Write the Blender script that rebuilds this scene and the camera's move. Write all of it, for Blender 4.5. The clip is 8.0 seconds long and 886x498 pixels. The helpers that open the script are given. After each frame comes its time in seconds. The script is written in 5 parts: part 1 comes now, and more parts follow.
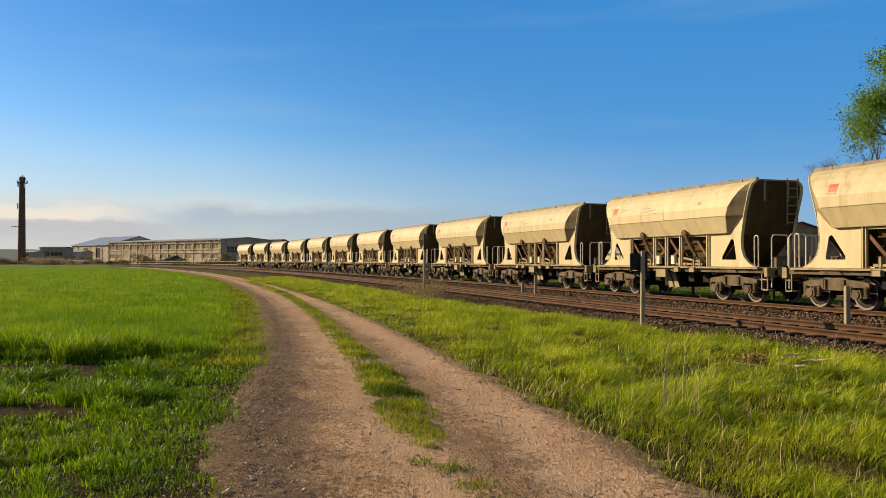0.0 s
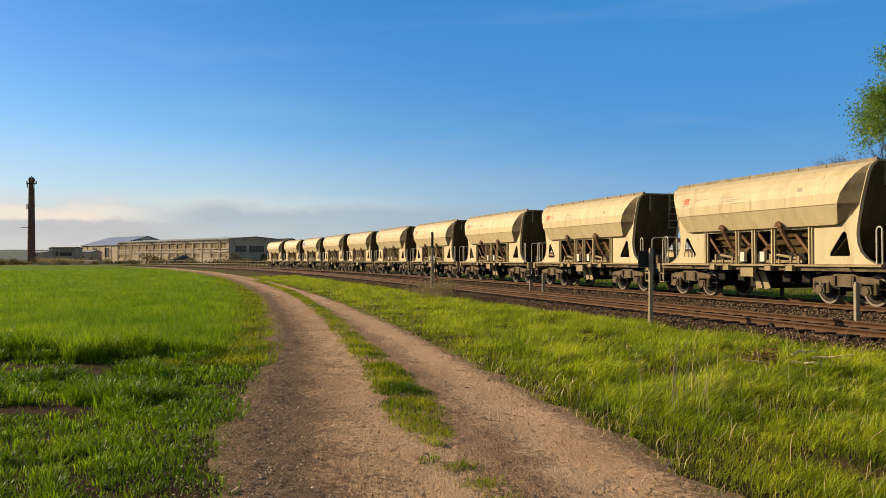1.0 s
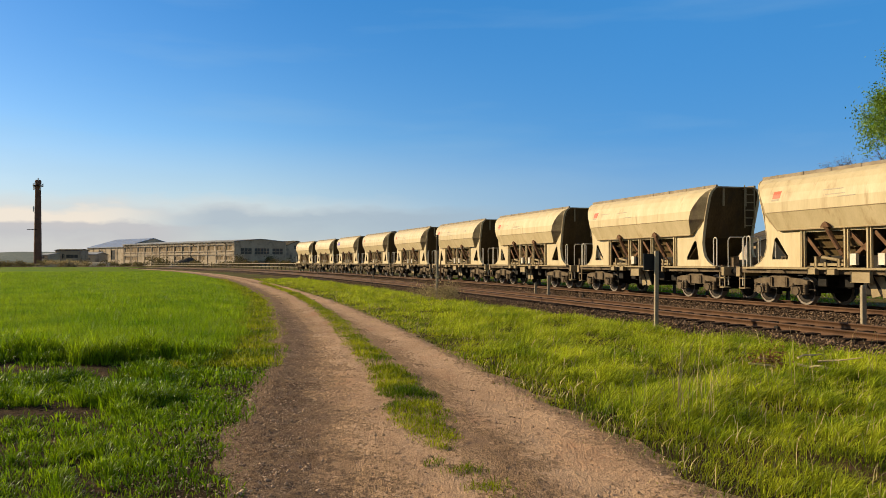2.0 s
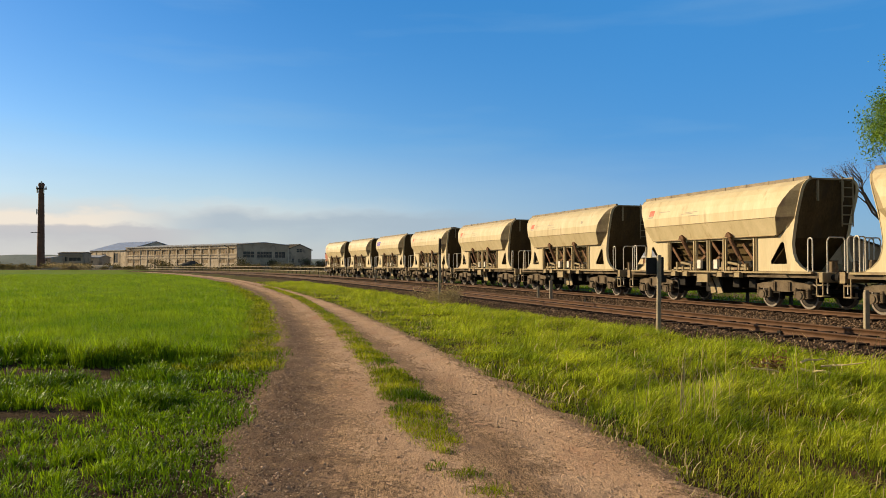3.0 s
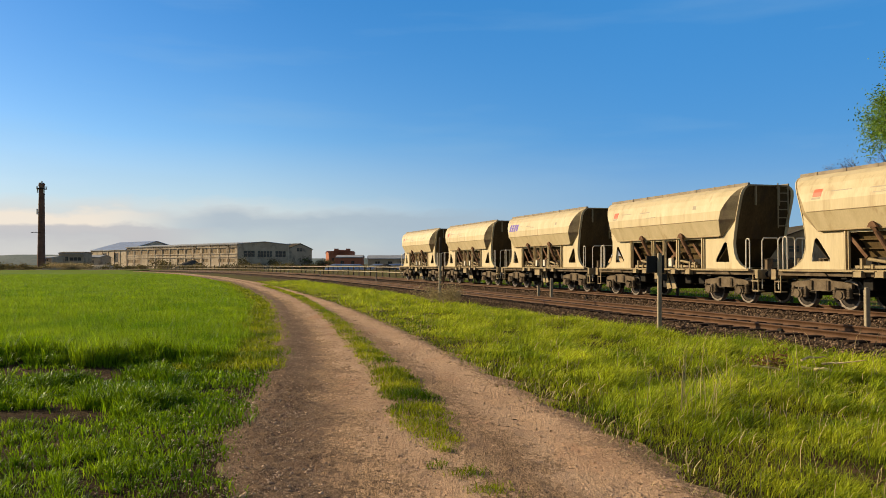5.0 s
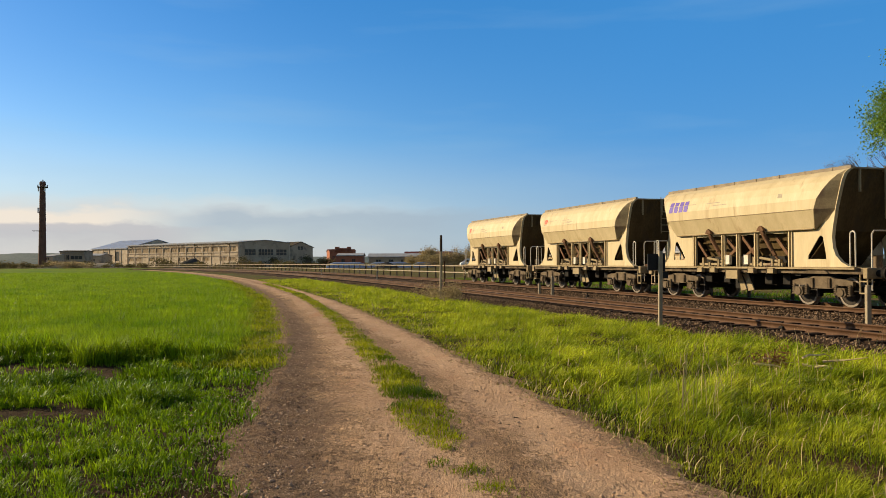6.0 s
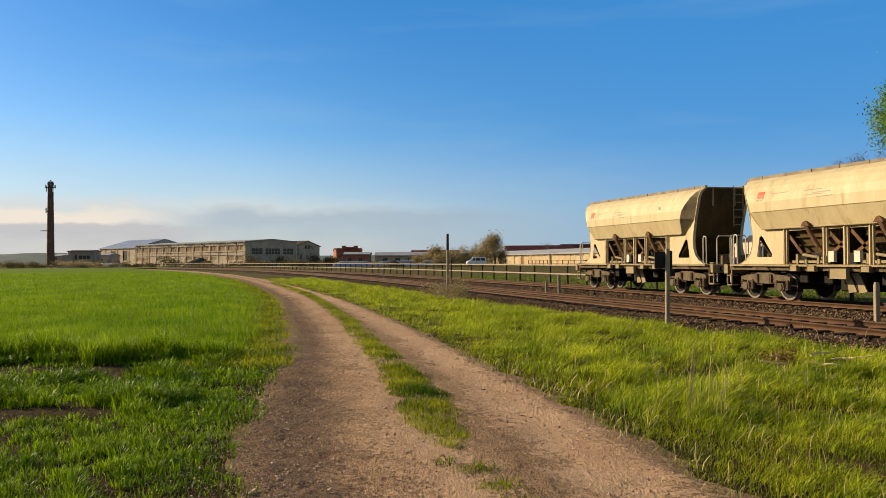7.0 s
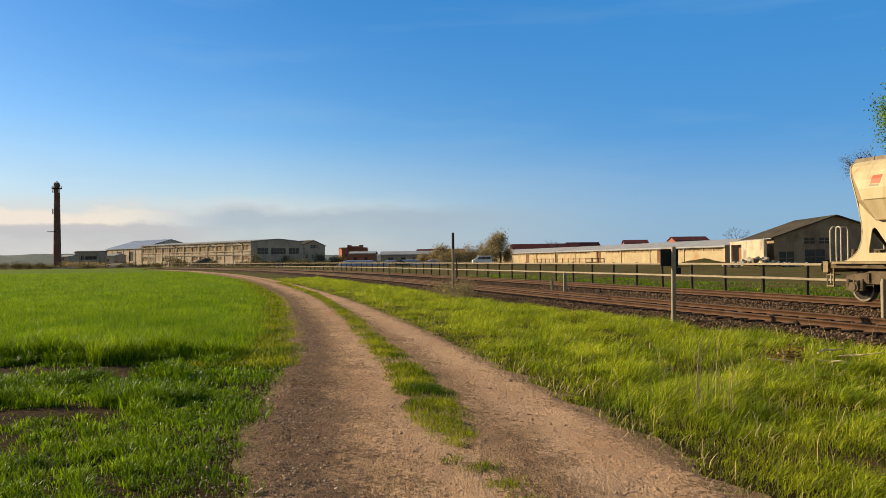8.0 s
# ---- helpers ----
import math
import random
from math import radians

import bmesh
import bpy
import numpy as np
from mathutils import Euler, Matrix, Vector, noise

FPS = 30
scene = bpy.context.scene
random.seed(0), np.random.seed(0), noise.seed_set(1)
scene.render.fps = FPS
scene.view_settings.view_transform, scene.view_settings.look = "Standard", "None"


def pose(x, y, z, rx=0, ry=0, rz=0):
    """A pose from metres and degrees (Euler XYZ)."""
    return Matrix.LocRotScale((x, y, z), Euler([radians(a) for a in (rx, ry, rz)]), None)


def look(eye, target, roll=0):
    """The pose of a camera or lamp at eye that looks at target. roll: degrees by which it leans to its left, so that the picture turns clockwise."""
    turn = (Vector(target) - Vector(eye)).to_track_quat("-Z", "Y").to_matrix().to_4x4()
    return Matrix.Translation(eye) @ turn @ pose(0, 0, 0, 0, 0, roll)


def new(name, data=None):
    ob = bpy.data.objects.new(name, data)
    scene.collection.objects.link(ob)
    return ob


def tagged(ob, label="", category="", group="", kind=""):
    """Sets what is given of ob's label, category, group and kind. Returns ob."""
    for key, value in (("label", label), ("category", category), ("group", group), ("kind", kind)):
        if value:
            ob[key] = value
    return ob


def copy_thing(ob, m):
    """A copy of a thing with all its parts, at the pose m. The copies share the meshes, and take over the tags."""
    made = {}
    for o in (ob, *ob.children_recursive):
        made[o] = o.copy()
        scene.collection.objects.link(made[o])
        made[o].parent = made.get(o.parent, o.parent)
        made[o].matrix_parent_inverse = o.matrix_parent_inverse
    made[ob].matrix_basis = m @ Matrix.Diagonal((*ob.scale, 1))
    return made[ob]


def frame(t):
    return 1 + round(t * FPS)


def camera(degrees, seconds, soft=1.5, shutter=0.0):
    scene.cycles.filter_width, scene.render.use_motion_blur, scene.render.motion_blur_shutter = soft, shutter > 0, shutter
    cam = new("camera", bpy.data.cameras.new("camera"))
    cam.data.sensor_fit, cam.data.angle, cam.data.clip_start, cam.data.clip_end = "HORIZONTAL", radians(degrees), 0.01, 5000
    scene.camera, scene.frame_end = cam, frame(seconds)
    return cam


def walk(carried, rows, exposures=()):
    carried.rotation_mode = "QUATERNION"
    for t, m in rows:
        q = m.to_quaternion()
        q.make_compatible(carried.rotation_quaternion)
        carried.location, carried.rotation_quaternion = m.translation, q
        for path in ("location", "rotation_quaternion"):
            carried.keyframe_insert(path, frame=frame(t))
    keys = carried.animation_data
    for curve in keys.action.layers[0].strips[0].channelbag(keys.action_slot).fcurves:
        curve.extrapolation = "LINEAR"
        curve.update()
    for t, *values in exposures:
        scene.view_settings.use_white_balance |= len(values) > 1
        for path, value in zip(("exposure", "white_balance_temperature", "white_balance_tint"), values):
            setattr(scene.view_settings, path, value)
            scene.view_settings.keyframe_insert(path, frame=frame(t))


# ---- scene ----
# One lens; the camera is held in the hand on the farm road and only turns a little.
cam = camera(57.9, 8.0, soft=0.6)
EYE = (0.0, 0.0, 1.6)


def aim(yaw, pitch, roll):
    return Matrix.Translation(EYE) @ pose(0, 0, 0, 0, 0, yaw) @ pose(0, 0, 0, 90 + pitch) @ pose(0, 0, 0, 0, 0, roll)


LOOKS = [
    (0, -1.125, 0.803, 0.076), (0.5, -0.866, 0.725, -0.068), (1, -0.580, 0.682, -0.196), (1.5, -0.367, 0.742, -0.192),
    (3, -0.044, 1.137, 0.001), (3.5, 0.000, 1.190, 0.000), (4, 0.027, 1.187, -0.045), (4.5, -0.010, 1.131, -0.139),
    (6, 0.046, 0.910, -0.241), (6.5, 0.261, 0.866, -0.306), (7, 0.518, 0.809, -0.421), (7.5, 0.768, 0.760, -0.549),
    (8, 0.906, 0.732, -0.705)]
walk(cam, [(t, aim(a, b, c)) for t, a, b, c in LOOKS])

# ---- daylight: low evening sun from the left, slightly ahead ----
SUN_AZ, SUN_EL = -65.0, 20.5          # degrees from +Y towards +X, and above the horizon
scene.view_settings.exposure = 0.57
sun = new("sun", bpy.data.lights.new("sun", "SUN"))
sun.data.energy, sun.data.angle, sun.data.color = 5.0, radians(0.6), (1.0, 0.82, 0.52)
sd = Vector((math.sin(radians(SUN_AZ)) * math.cos(radians(SUN_EL)), math.cos(radians(SUN_AZ)) * math.cos(radians(SUN_EL)), math.sin(radians(SUN_EL))))
sun.matrix_basis = look((-60, 10, 40), Vector((-60, 10, 40)) - sd)

world = bpy.data.worlds.new("world")
scene.world = world
world.use_nodes = True
wn, wl = world.node_tree.nodes, world.node_tree.links
wn.clear()
sky = wn.new("ShaderNodeTexSky")
sky.sky_type, sky.sun_disc = "NISHITA", False
sky.sun_elevation, sky.sun_rotation = radians(SUN_EL), radians(SUN_AZ)
sky.air_density, sky.dust_density, sky.ozone_density = 1.0, 0.3, 1.5
hsv = wn.new("ShaderNodeHueSaturation")
hsv.inputs["Saturation"].default_value = 1.40
tint = wn.new("ShaderNodeMix")
tint.data_type, tint.blend_type = "RGBA", "MULTIPLY"
tint.inputs[0].default_value, tint.inputs[7].default_value = 1.0, (0.96, 1.0, 1.15, 1)
wl.new(sky.outputs[0], tint.inputs[6])
wl.new(tint.outputs[2], hsv.inputs["Color"])
wco = wn.new("ShaderNodeTexCoord")
wsep = wn.new("ShaderNodeSeparateXYZ")
wl.new(wco.outputs["Generated"], wsep.inputs[0])


def sky_mask(lo, hi, a, b, src=None):
    r = wn.new("ShaderNodeMapRange")
    for key, value in zip(("From Min", "From Max", "To Min", "To Max"), (lo, hi, a, b)):
        r.inputs[key].default_value = value
    wl.new(src or wsep.outputs["Z"], r.inputs["Value"])
    return r.outputs["Result"]


def sky_noise(stretch, scale, detail):
    mp = wn.new("ShaderNodeMapping")
    mp.inputs["Scale"].default_value = stretch
    wl.new(wco.outputs["Generated"], mp.inputs["Vector"])
    t = wn.new("ShaderNodeTexNoise")
    t.inputs["Scale"].default_value, t.inputs["Detail"].default_value = scale, detail
    wl.new(mp.outputs[0], t.inputs["Vector"])
    return t.outputs["Fac"]


def times(a, b):
    t = wn.new("ShaderNodeMath")
    t.operation = "MULTIPLY"
    wl.new(a, t.inputs[0])
    wl.new(b, t.inputs[1])
    return t.outputs[0]


def over(below, fac, colour):
    x = wn.new("ShaderNodeMix")
    x.data_type = "RGBA"
    wl.new(fac, x.inputs[0])
    wl.new(below, x.inputs[6])
    x.inputs[7].default_value = (*colour, 1)
    return x.outputs[2]


# pale haze over the horizon, low cloud banks, thin high streaks
# the deep evening blue lies low and ahead; overhead and behind the plain sky goes on
deep = times(sky_mask(0.38, 0.75, 1.0, 0.0), sky_mask(-0.3, 0.5, 0.0, 1.0, wsep.outputs["Y"]))
blend = wn.new("ShaderNodeMix")
blend.data_type = "RGBA"
wl.new(deep, blend.inputs[0])
wl.new(sky.outputs[0], blend.inputs[6])
wl.new(hsv.outputs[0], blend.inputs[7])
clear = over(blend.outputs[2], times(deep, sky_mask(-0.25, 0.25, 0.1, 0.6, wsep.outputs["X"])), (0.55, 2.75, 6.5))
air = over(clear, times(sky_mask(0.0, 0.15, 0.85, 0.0), sky_mask(-0.5, 0.5, 1.0, 0.12, wsep.outputs["X"])), (4.7, 5.0, 5.7))
air = over(air, times(sky_mask(0.0, 0.11, 0.7, 0.0), sky_mask(-0.2, 0.35, 0.0, 1.0, wsep.outputs["X"])), (2.1, 4.0, 5.6))
lumps = wn.new("ShaderNodeMath")
lumps.operation = "MULTIPLY_ADD"
lumps.inputs[1].default_value = 0.034
wl.new(sky_noise((8, 8, 22), 2.2, 9), lumps.inputs[0])
wl.new(wsep.outputs["Z"], lumps.inputs[2])
lift = lumps.outputs[0]                # height of the cloud edges, broken up by noise; 0.017 above the true height
glow = times(times(sky_mask(0.100, 0.080, 0.0, 0.75, lift), sky_mask(0.050, 0.072, 0.2, 1.0, lift)), sky_mask(0.02, -0.26, 0.0, 1.0, wsep.outputs["X"]))
air = over(air, glow, (6.2, 6.2, 6.0))
banks = times(times(sky_mask(0.088, 0.074, 0.0, 0.7, lift), sky_mask(0.034, 0.066, 0.25, 1.0, lift)), times(sky_mask(-0.37, -0.27, 0.0, 1.0, wsep.outputs["X"]), sky_mask(0.16, -0.02, 0.0, 1.0, wsep.outputs["X"])))
air = over(air, banks, (3.3, 4.1, 4.9))
bright = times(times(sky_mask(0.082, 0.074, 0.0, 0.9, lift), sky_mask(0.050, 0.064, 0.0, 1.0, lift)), sky_mask(-0.31, -0.40, 0.0, 1.0, wsep.outputs["X"]))
air = over(air, bright, (7.9, 7.0, 5.9))
under = times(times(sky_mask(0.066, 0.060, 0.0, 0.8, lift), sky_mask(0.030, 0.050, 0.3, 1.0, lift)), sky_mask(-0.26, -0.34, 0.0, 1.0, wsep.outputs["X"]))
air = over(air, under, (4.6, 4.5, 4.7))
wisps = times(sky_mask(0.52, 0.75, 0.0, 0.22, sky_noise((1.2, 2.4, 9), 1.7, 6)), sky_mask(0.04, 0.12, 0.3, 1.0))
air = over(air, wisps, (3.3, 5.0, 6.3))
wbg = wn.new("ShaderNodeBackground")
wbg.inputs["Strength"].default_value = 0.077
wout = wn.new("ShaderNodeOutputWorld")
wl.new(air, wbg.inputs["Color"])
wl.new(wbg.outputs[0], wout.inputs["Surface"])


# ---- materials ----
def material(name, low, high, scale=6.0, rough=0.75, metal=0.0, fine=0.0, bump=0.0, stain=None, stain_scale=1.2, stain_cut=0.55, stretch=(1, 1, 1), island=0.0, thing=0.0, trans=0.0, spec=0.2, grit=0.0, bump_scale=5.0):
    """Two-scale mottled surface: a coarse mix of low and high, fine grain, stains, relief; island and thing vary single pieces."""
    m = bpy.data.materials.new(name)
    m.use_nodes = True
    n, l = m.node_tree.nodes, m.node_tree.links
    b = n["Principled BSDF"]
    out = n["Material Output"]
    co = n.new("ShaderNodeTexCoord")
    mp = n.new("ShaderNodeMapping")
    mp.inputs["Scale"].default_value = stretch
    l.new(co.outputs["Object"], mp.inputs["Vector"])

    def noise_tex(s, detail=4.0, r=0.6):
        t = n.new("ShaderNodeTexNoise")
        t.inputs["Scale"].default_value, t.inputs["Detail"].default_value, t.inputs["Roughness"].default_value = s, detail, r
        l.new(mp.outputs[0], t.inputs["Vector"])
        return t.outputs["Fac"]

    def ramp(src, a, c):
        r = n.new("ShaderNodeMapRange")
        r.inputs["From Min"].default_value, r.inputs["From Max"].default_value = a, c
        l.new(src, r.inputs["Value"])
        return r.outputs["Result"]

    def mix(fac, a, c, mode="MIX"):
        x = n.new("ShaderNodeMix")
        x.data_type, x.blend_type = "RGBA", mode
        if isinstance(fac, float):
            x.inputs[0].default_value = fac
        else:
            l.new(fac, x.inputs[0])
        for slot, v in ((6, a), (7, c)):
            if isinstance(v, tuple):
                x.inputs[slot].default_value = (*v, 1)
            else:
                l.new(v, x.inputs[slot])
        return x.outputs[2]

    col = mix(ramp(noise_tex(scale), 0.32, 0.68), low, high)
    if fine:
        g = ramp(noise_tex(scale * 14, 2.0), 0.3, 0.7)
        col = mix(g, mix(1.0, col, (1 - fine,) * 3, "MULTIPLY"), col)
    if grit:
        g = ramp(noise_tex(scale * 70, 2.0), 0.36, 0.62)
        col = mix(g, mix(1.0, col, (1 - grit,) * 3, "MULTIPLY"), col)
    if stain:
        col = mix(ramp(noise_tex(stain_scale, 5.0), stain_cut, stain_cut + 0.14), col, stain)
    for amount, node, sock in ((island, "ShaderNodeNewGeometry", "Random Per Island"), (thing, "ShaderNodeObjectInfo", "Random")):
        if amount:
            src = n.new(node)
            r = n.new("ShaderNodeMapRange")
            r.inputs["To Min"].default_value, r.inputs["To Max"].default_value = 1 - amount, 1 + amount
            l.new(src.outputs[sock], r.inputs["Value"])
            h = n.new("ShaderNodeHueSaturation")
            l.new(r.outputs["Result"], h.inputs["Value"])
            l.new(col, h.inputs["Color"])
            col = h.outputs["Color"]
    l.new(col, b.inputs["Base Color"])
    b.inputs["Roughness"].default_value, b.inputs["Metallic"].default_value = rough, metal
    b.inputs["Specular IOR Level"].default_value = spec
    if bump:
        bp = n.new("ShaderNodeBump")
        bp.inputs["Strength"].default_value, bp.inputs["Distance"].default_value = 1.0, bump
        l.new(noise_tex(scale * bump_scale, 6.0, 0.7), bp.inputs["Height"])
        l.new(bp.outputs[0], b.inputs["Normal"])
    if trans:
        tr = n.new("ShaderNodeBsdfTranslucent")
        l.new(col, tr.inputs["Color"])
        ms = n.new("ShaderNodeMixShader")
        ms.inputs[0].default_value = trans
        l.new(b.outputs[0], ms.inputs[1])
        l.new(tr.outputs[0], ms.inputs[2])
        l.new(ms.outputs[0], out.inputs["Surface"])
    return m


M = {}
M["cream"] = material("cream_paint", (0.47, 0.365, 0.2), (0.585, 0.465, 0.275), 0.7, 0.55, fine=0.1, stain=(0.34, 0.235, 0.115), stain_scale=0.9, stain_cut=0.57, stretch=(2.6, 2.6, 0.35), thing=0.07)
# dusty paint of sills, rims and steps; on the end facets also painted shade
M["cream_dirt_and_shade"] = material("dust_and_shade_cream_paint", (0.27, 0.195, 0.1), (0.38, 0.285, 0.155), 1.6, 0.7, fine=0.2, stain=(0.20, 0.13, 0.08), stain_scale=2.2, stain_cut=0.56)
# grime plus the shade on end walls and chutes, darkened into one colour
M["shaded_grime"] = material("grimy_cream_with_shade", (0.075, 0.047, 0.018), (0.13, 0.083, 0.034), 1.3, 0.85, fine=0.3, stain=(0.055, 0.037, 0.02), stain_scale=1.5, stain_cut=0.52, stretch=(1, 1, 0.35), spec=0.08)
M["brown_steel"] = material("brake_dust_steel", (0.10, 0.068, 0.04), (0.2, 0.145, 0.09), 3.0, 0.8, fine=0.35, bump=0.004, spec=0.12)
M["rusty"] = material("rusty_steel", (0.12, 0.060, 0.030), (0.22, 0.12, 0.065), 3.0, 0.85, fine=0.35, spec=0.1)
M["dark_steel"] = material("dark_steel", (0.01, 0.008, 0.006), (0.03, 0.023, 0.017), 3.0, 0.7, fine=0.3, spec=0.12)
M["rim_steel"] = material("dusty_grey_steel", (0.22, 0.17, 0.12), (0.34, 0.27, 0.19), 2.5, 0.8, fine=0.3)
M["rail_paint"] = material("pale_handrail_paint", (0.58, 0.51, 0.4), (0.7, 0.62, 0.5), 4.0, 0.5, fine=0.15)
M["wheel"] = material("worn_wheel_steel", (0.022, 0.016, 0.012), (0.05, 0.036, 0.026), 4.0, 0.6, 0.2, fine=0.3)
M["tread"] = material("polished_tread_steel", (0.16, 0.125, 0.095), (0.23, 0.185, 0.145), 9.0, 0.45, 0.3)
M["red"] = material("red_decal", (0.65, 0.08, 0.03), (0.72, 0.11, 0.04), 4.0, 0.5, fine=0.1)
M["purple"] = material("violet_decal", (0.08, 0.04, 0.30), (0.12, 0.06, 0.36), 4.0, 0.5, fine=0.1)
M["ink"] = material("faded_grey_lettering", (0.30, 0.24, 0.16), (0.42, 0.34, 0.22), 4.0, 0.6, fine=0.2)
M["load"] = material("dark_gravel", (0.05, 0.045, 0.04), (0.14, 0.12, 0.10), 7.0, 0.95, fine=0.5, bump=0.04, spec=0.03)
M["rail"] = material("rusty_rail_steel", (0.075, 0.036, 0.018), (0.135, 0.068, 0.034), 2.0, 0.7, 0.1, fine=0.3, spec=0.12)
M["rail_head"] = material("worn_rail_head", (0.13, 0.075, 0.043), (0.19, 0.118, 0.07), 2.0, 0.6, 0.1, fine=0.2, spec=0.15)
M["sleeper"] = material("weathered_sleeper", (0.022, 0.014, 0.01), (0.06, 0.038, 0.025), 3.0, 0.9, fine=0.4, bump=0.01, thing=0.25, spec=0.03)
M["ballast"] = material("brown_ballast", (0.045, 0.027, 0.016), (0.13, 0.08, 0.048), 9.0, 0.95, fine=0.6, bump=0.06, stain=(0.055, 0.034, 0.022), stain_scale=0.8, spec=0.03)
M["stone"] = material("ballast_stone", (0.065, 0.038, 0.023), (0.22, 0.145, 0.09), 8.0, 0.9, island=0.5, spec=0.03)
M["dirt"] = material("dry_dirt_road", (0.39, 0.24, 0.14), (0.60, 0.385, 0.225), 0.9, 0.95, fine=0.25, bump=0.05, grit=0.6, bump_scale=24.0, stain=(0.32, 0.2, 0.125), stain_scale=0.8, stain_cut=0.52, stretch=(1.6, 0.5, 1), spec=0.03)
M["gravelly"] = material("gravelly_grey_dirt", (0.32, 0.2, 0.125), (0.46, 0.3, 0.19), 1.4, 0.95, fine=0.35, bump=0.06, grit=0.65, bump_scale=20.0, stain=(0.25, 0.155, 0.098), stain_scale=1.3, stain_cut=0.52, spec=0.03)
M["sand"] = material("pale_reddish_sand", (0.50, 0.305, 0.18), (0.66, 0.43, 0.265), 1.0, 0.95, fine=0.18, bump=0.03, grit=0.4, bump_scale=20.0, stain=(0.42, 0.23, 0.13), stain_scale=0.7, stain_cut=0.54, stretch=(1.6, 0.5, 1), spec=0.03)
M["pebble"] = material("road_pebble", (0.27, 0.185, 0.125), (0.50, 0.35, 0.235), 6.0, 0.9, island=0.4, spec=0.03)
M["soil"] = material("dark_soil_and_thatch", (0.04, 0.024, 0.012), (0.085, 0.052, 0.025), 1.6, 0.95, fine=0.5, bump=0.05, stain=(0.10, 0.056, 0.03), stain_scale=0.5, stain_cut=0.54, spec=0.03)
M["far_grass"] = material("rough_grass", (0.085, 0.075, 0.022), (0.19, 0.135, 0.045), 0.25, 0.95, fine=0.45, bump=0.1, stain=(0.07, 0.11, 0.022), stain_scale=0.12, stain_cut=0.56, spec=0.03)
M["crop"] = material("young_cereal", (0.13, 0.19, 0.005), (0.18, 0.24, 0.008), 0.12, 0.9, fine=0.35, bump=0.12, stain=(0.07, 0.15, 0.01), stain_scale=0.06, spec=0.03)
M["crop_blade"] = material("cereal_blade", (0.095, 0.19, 0.002), (0.265, 0.355, 0.007), 0.5, 0.5, island=0.6, trans=0.45, spec=0.12)
M["grass_blade"] = material("verge_grass_blade", (0.115, 0.19, 0.004), (0.54, 0.56, 0.028), 1.1, 0.5, island=0.6, trans=0.44, spec=0.12)
M["weed_blade"] = material("weedy_grass_blade", (0.06, 0.11, 0.002), (0.36, 0.36, 0.014), 0.9, 0.5, island=0.55, trans=0.45, spec=0.10)
M["lush_blade"] = material("lush_green_blade", (0.05, 0.115, 0.002), (0.21, 0.305, 0.005), 0.9, 0.45, island=0.6, trans=0.4, spec=0.14)
M["straw"] = material("dry_straw", (0.40, 0.29, 0.14), (0.56, 0.43, 0.23), 3.0, 0.7, island=0.3, spec=0.10)
M["post"] = material("weathered_grey_wood", (0.16, 0.12, 0.08), (0.30, 0.23, 0.16), 3.0, 0.85, fine=0.3, stretch=(4, 4, 0.6), thing=0.15)
M["concrete"] = material("weathered_concrete", (0.26, 0.205, 0.135), (0.38, 0.31, 0.21), 2.0, 0.85, fine=0.2)
M["fence_post"] = material("dark_fence_post", (0.035, 0.024, 0.016), (0.075, 0.052, 0.035), 3.0, 0.9, fine=0.3, thing=0.2)
M["fence_rail"] = material("pale_fence_rail", (0.3, 0.235, 0.155), (0.42, 0.335, 0.23), 2.0, 0.8, fine=0.2)
M["black"] = material("black_paint", (0.008, 0.008, 0.008), (0.02, 0.018, 0.016), 3.0, 0.6)
M["bark"] = material("bark", (0.07, 0.05, 0.035), (0.15, 0.11, 0.08), 5.0, 0.9, fine=0.4, bump=0.02)
M["leaf"] = material("spring_leaf", (0.12, 0.22, 0.025), (0.23, 0.32, 0.045), 0.8, 0.5, island=0.45, trans=0.45, spec=0.10)
M["bush"] = material("hedge_leaf", (0.22, 0.18, 0.08), (0.40, 0.30, 0.16), 0.4, 0.8, island=0.4, trans=0.45, spec=0.06)
M["scrub"] = material("scrub_leaf", (0.075, 0.07, 0.025), (0.17, 0.125, 0.055), 0.4, 0.7, island=0.4, trans=0.45, spec=0.10)
M["rust_weed"] = material("reddish_dry_weed", (0.15, 0.07, 0.03), (0.30, 0.15, 0.065), 0.6, 0.8, island=0.4, trans=0.35, spec=0.06)
M["twig"] = material("bare_twig", (0.12, 0.085, 0.06), (0.22, 0.16, 0.11), 2.0, 0.9, island=0.2, spec=0.10)
M["hall_wall"] = material("weathered_render", (0.5, 0.39, 0.27), (0.62, 0.49, 0.35), 0.25, 0.9, fine=0.15, stain=(0.3, 0.225, 0.16), stain_scale=0.3, stain_cut=0.5, spec=0.12)
M["hall_grey"] = material("grey_render", (0.4, 0.3, 0.2), (0.5, 0.385, 0.265), 0.3, 0.9, fine=0.15, stain=(0.23, 0.18, 0.13), stain_scale=0.35, stain_cut=0.53, spec=0.12)
M["barn_wall"] = material("brown_grey_render", (0.3, 0.2, 0.115), (0.42, 0.3, 0.18), 0.4, 0.9, fine=0.2, stain=(0.2, 0.13, 0.08), stain_scale=0.3, stain_cut=0.5, stretch=(1, 1, 0.5), spec=0.08)
M["roof_grey"] = material("fibre_cement_roof", (0.30, 0.29, 0.29), (0.42, 0.41, 0.41), 0.4, 0.8, fine=0.15, spec=0.12)
M["roof_blue"] = material("blue_sheet_roof", (0.2, 0.23, 0.31), (0.28, 0.31, 0.4), 0.3, 0.5, fine=0.1)
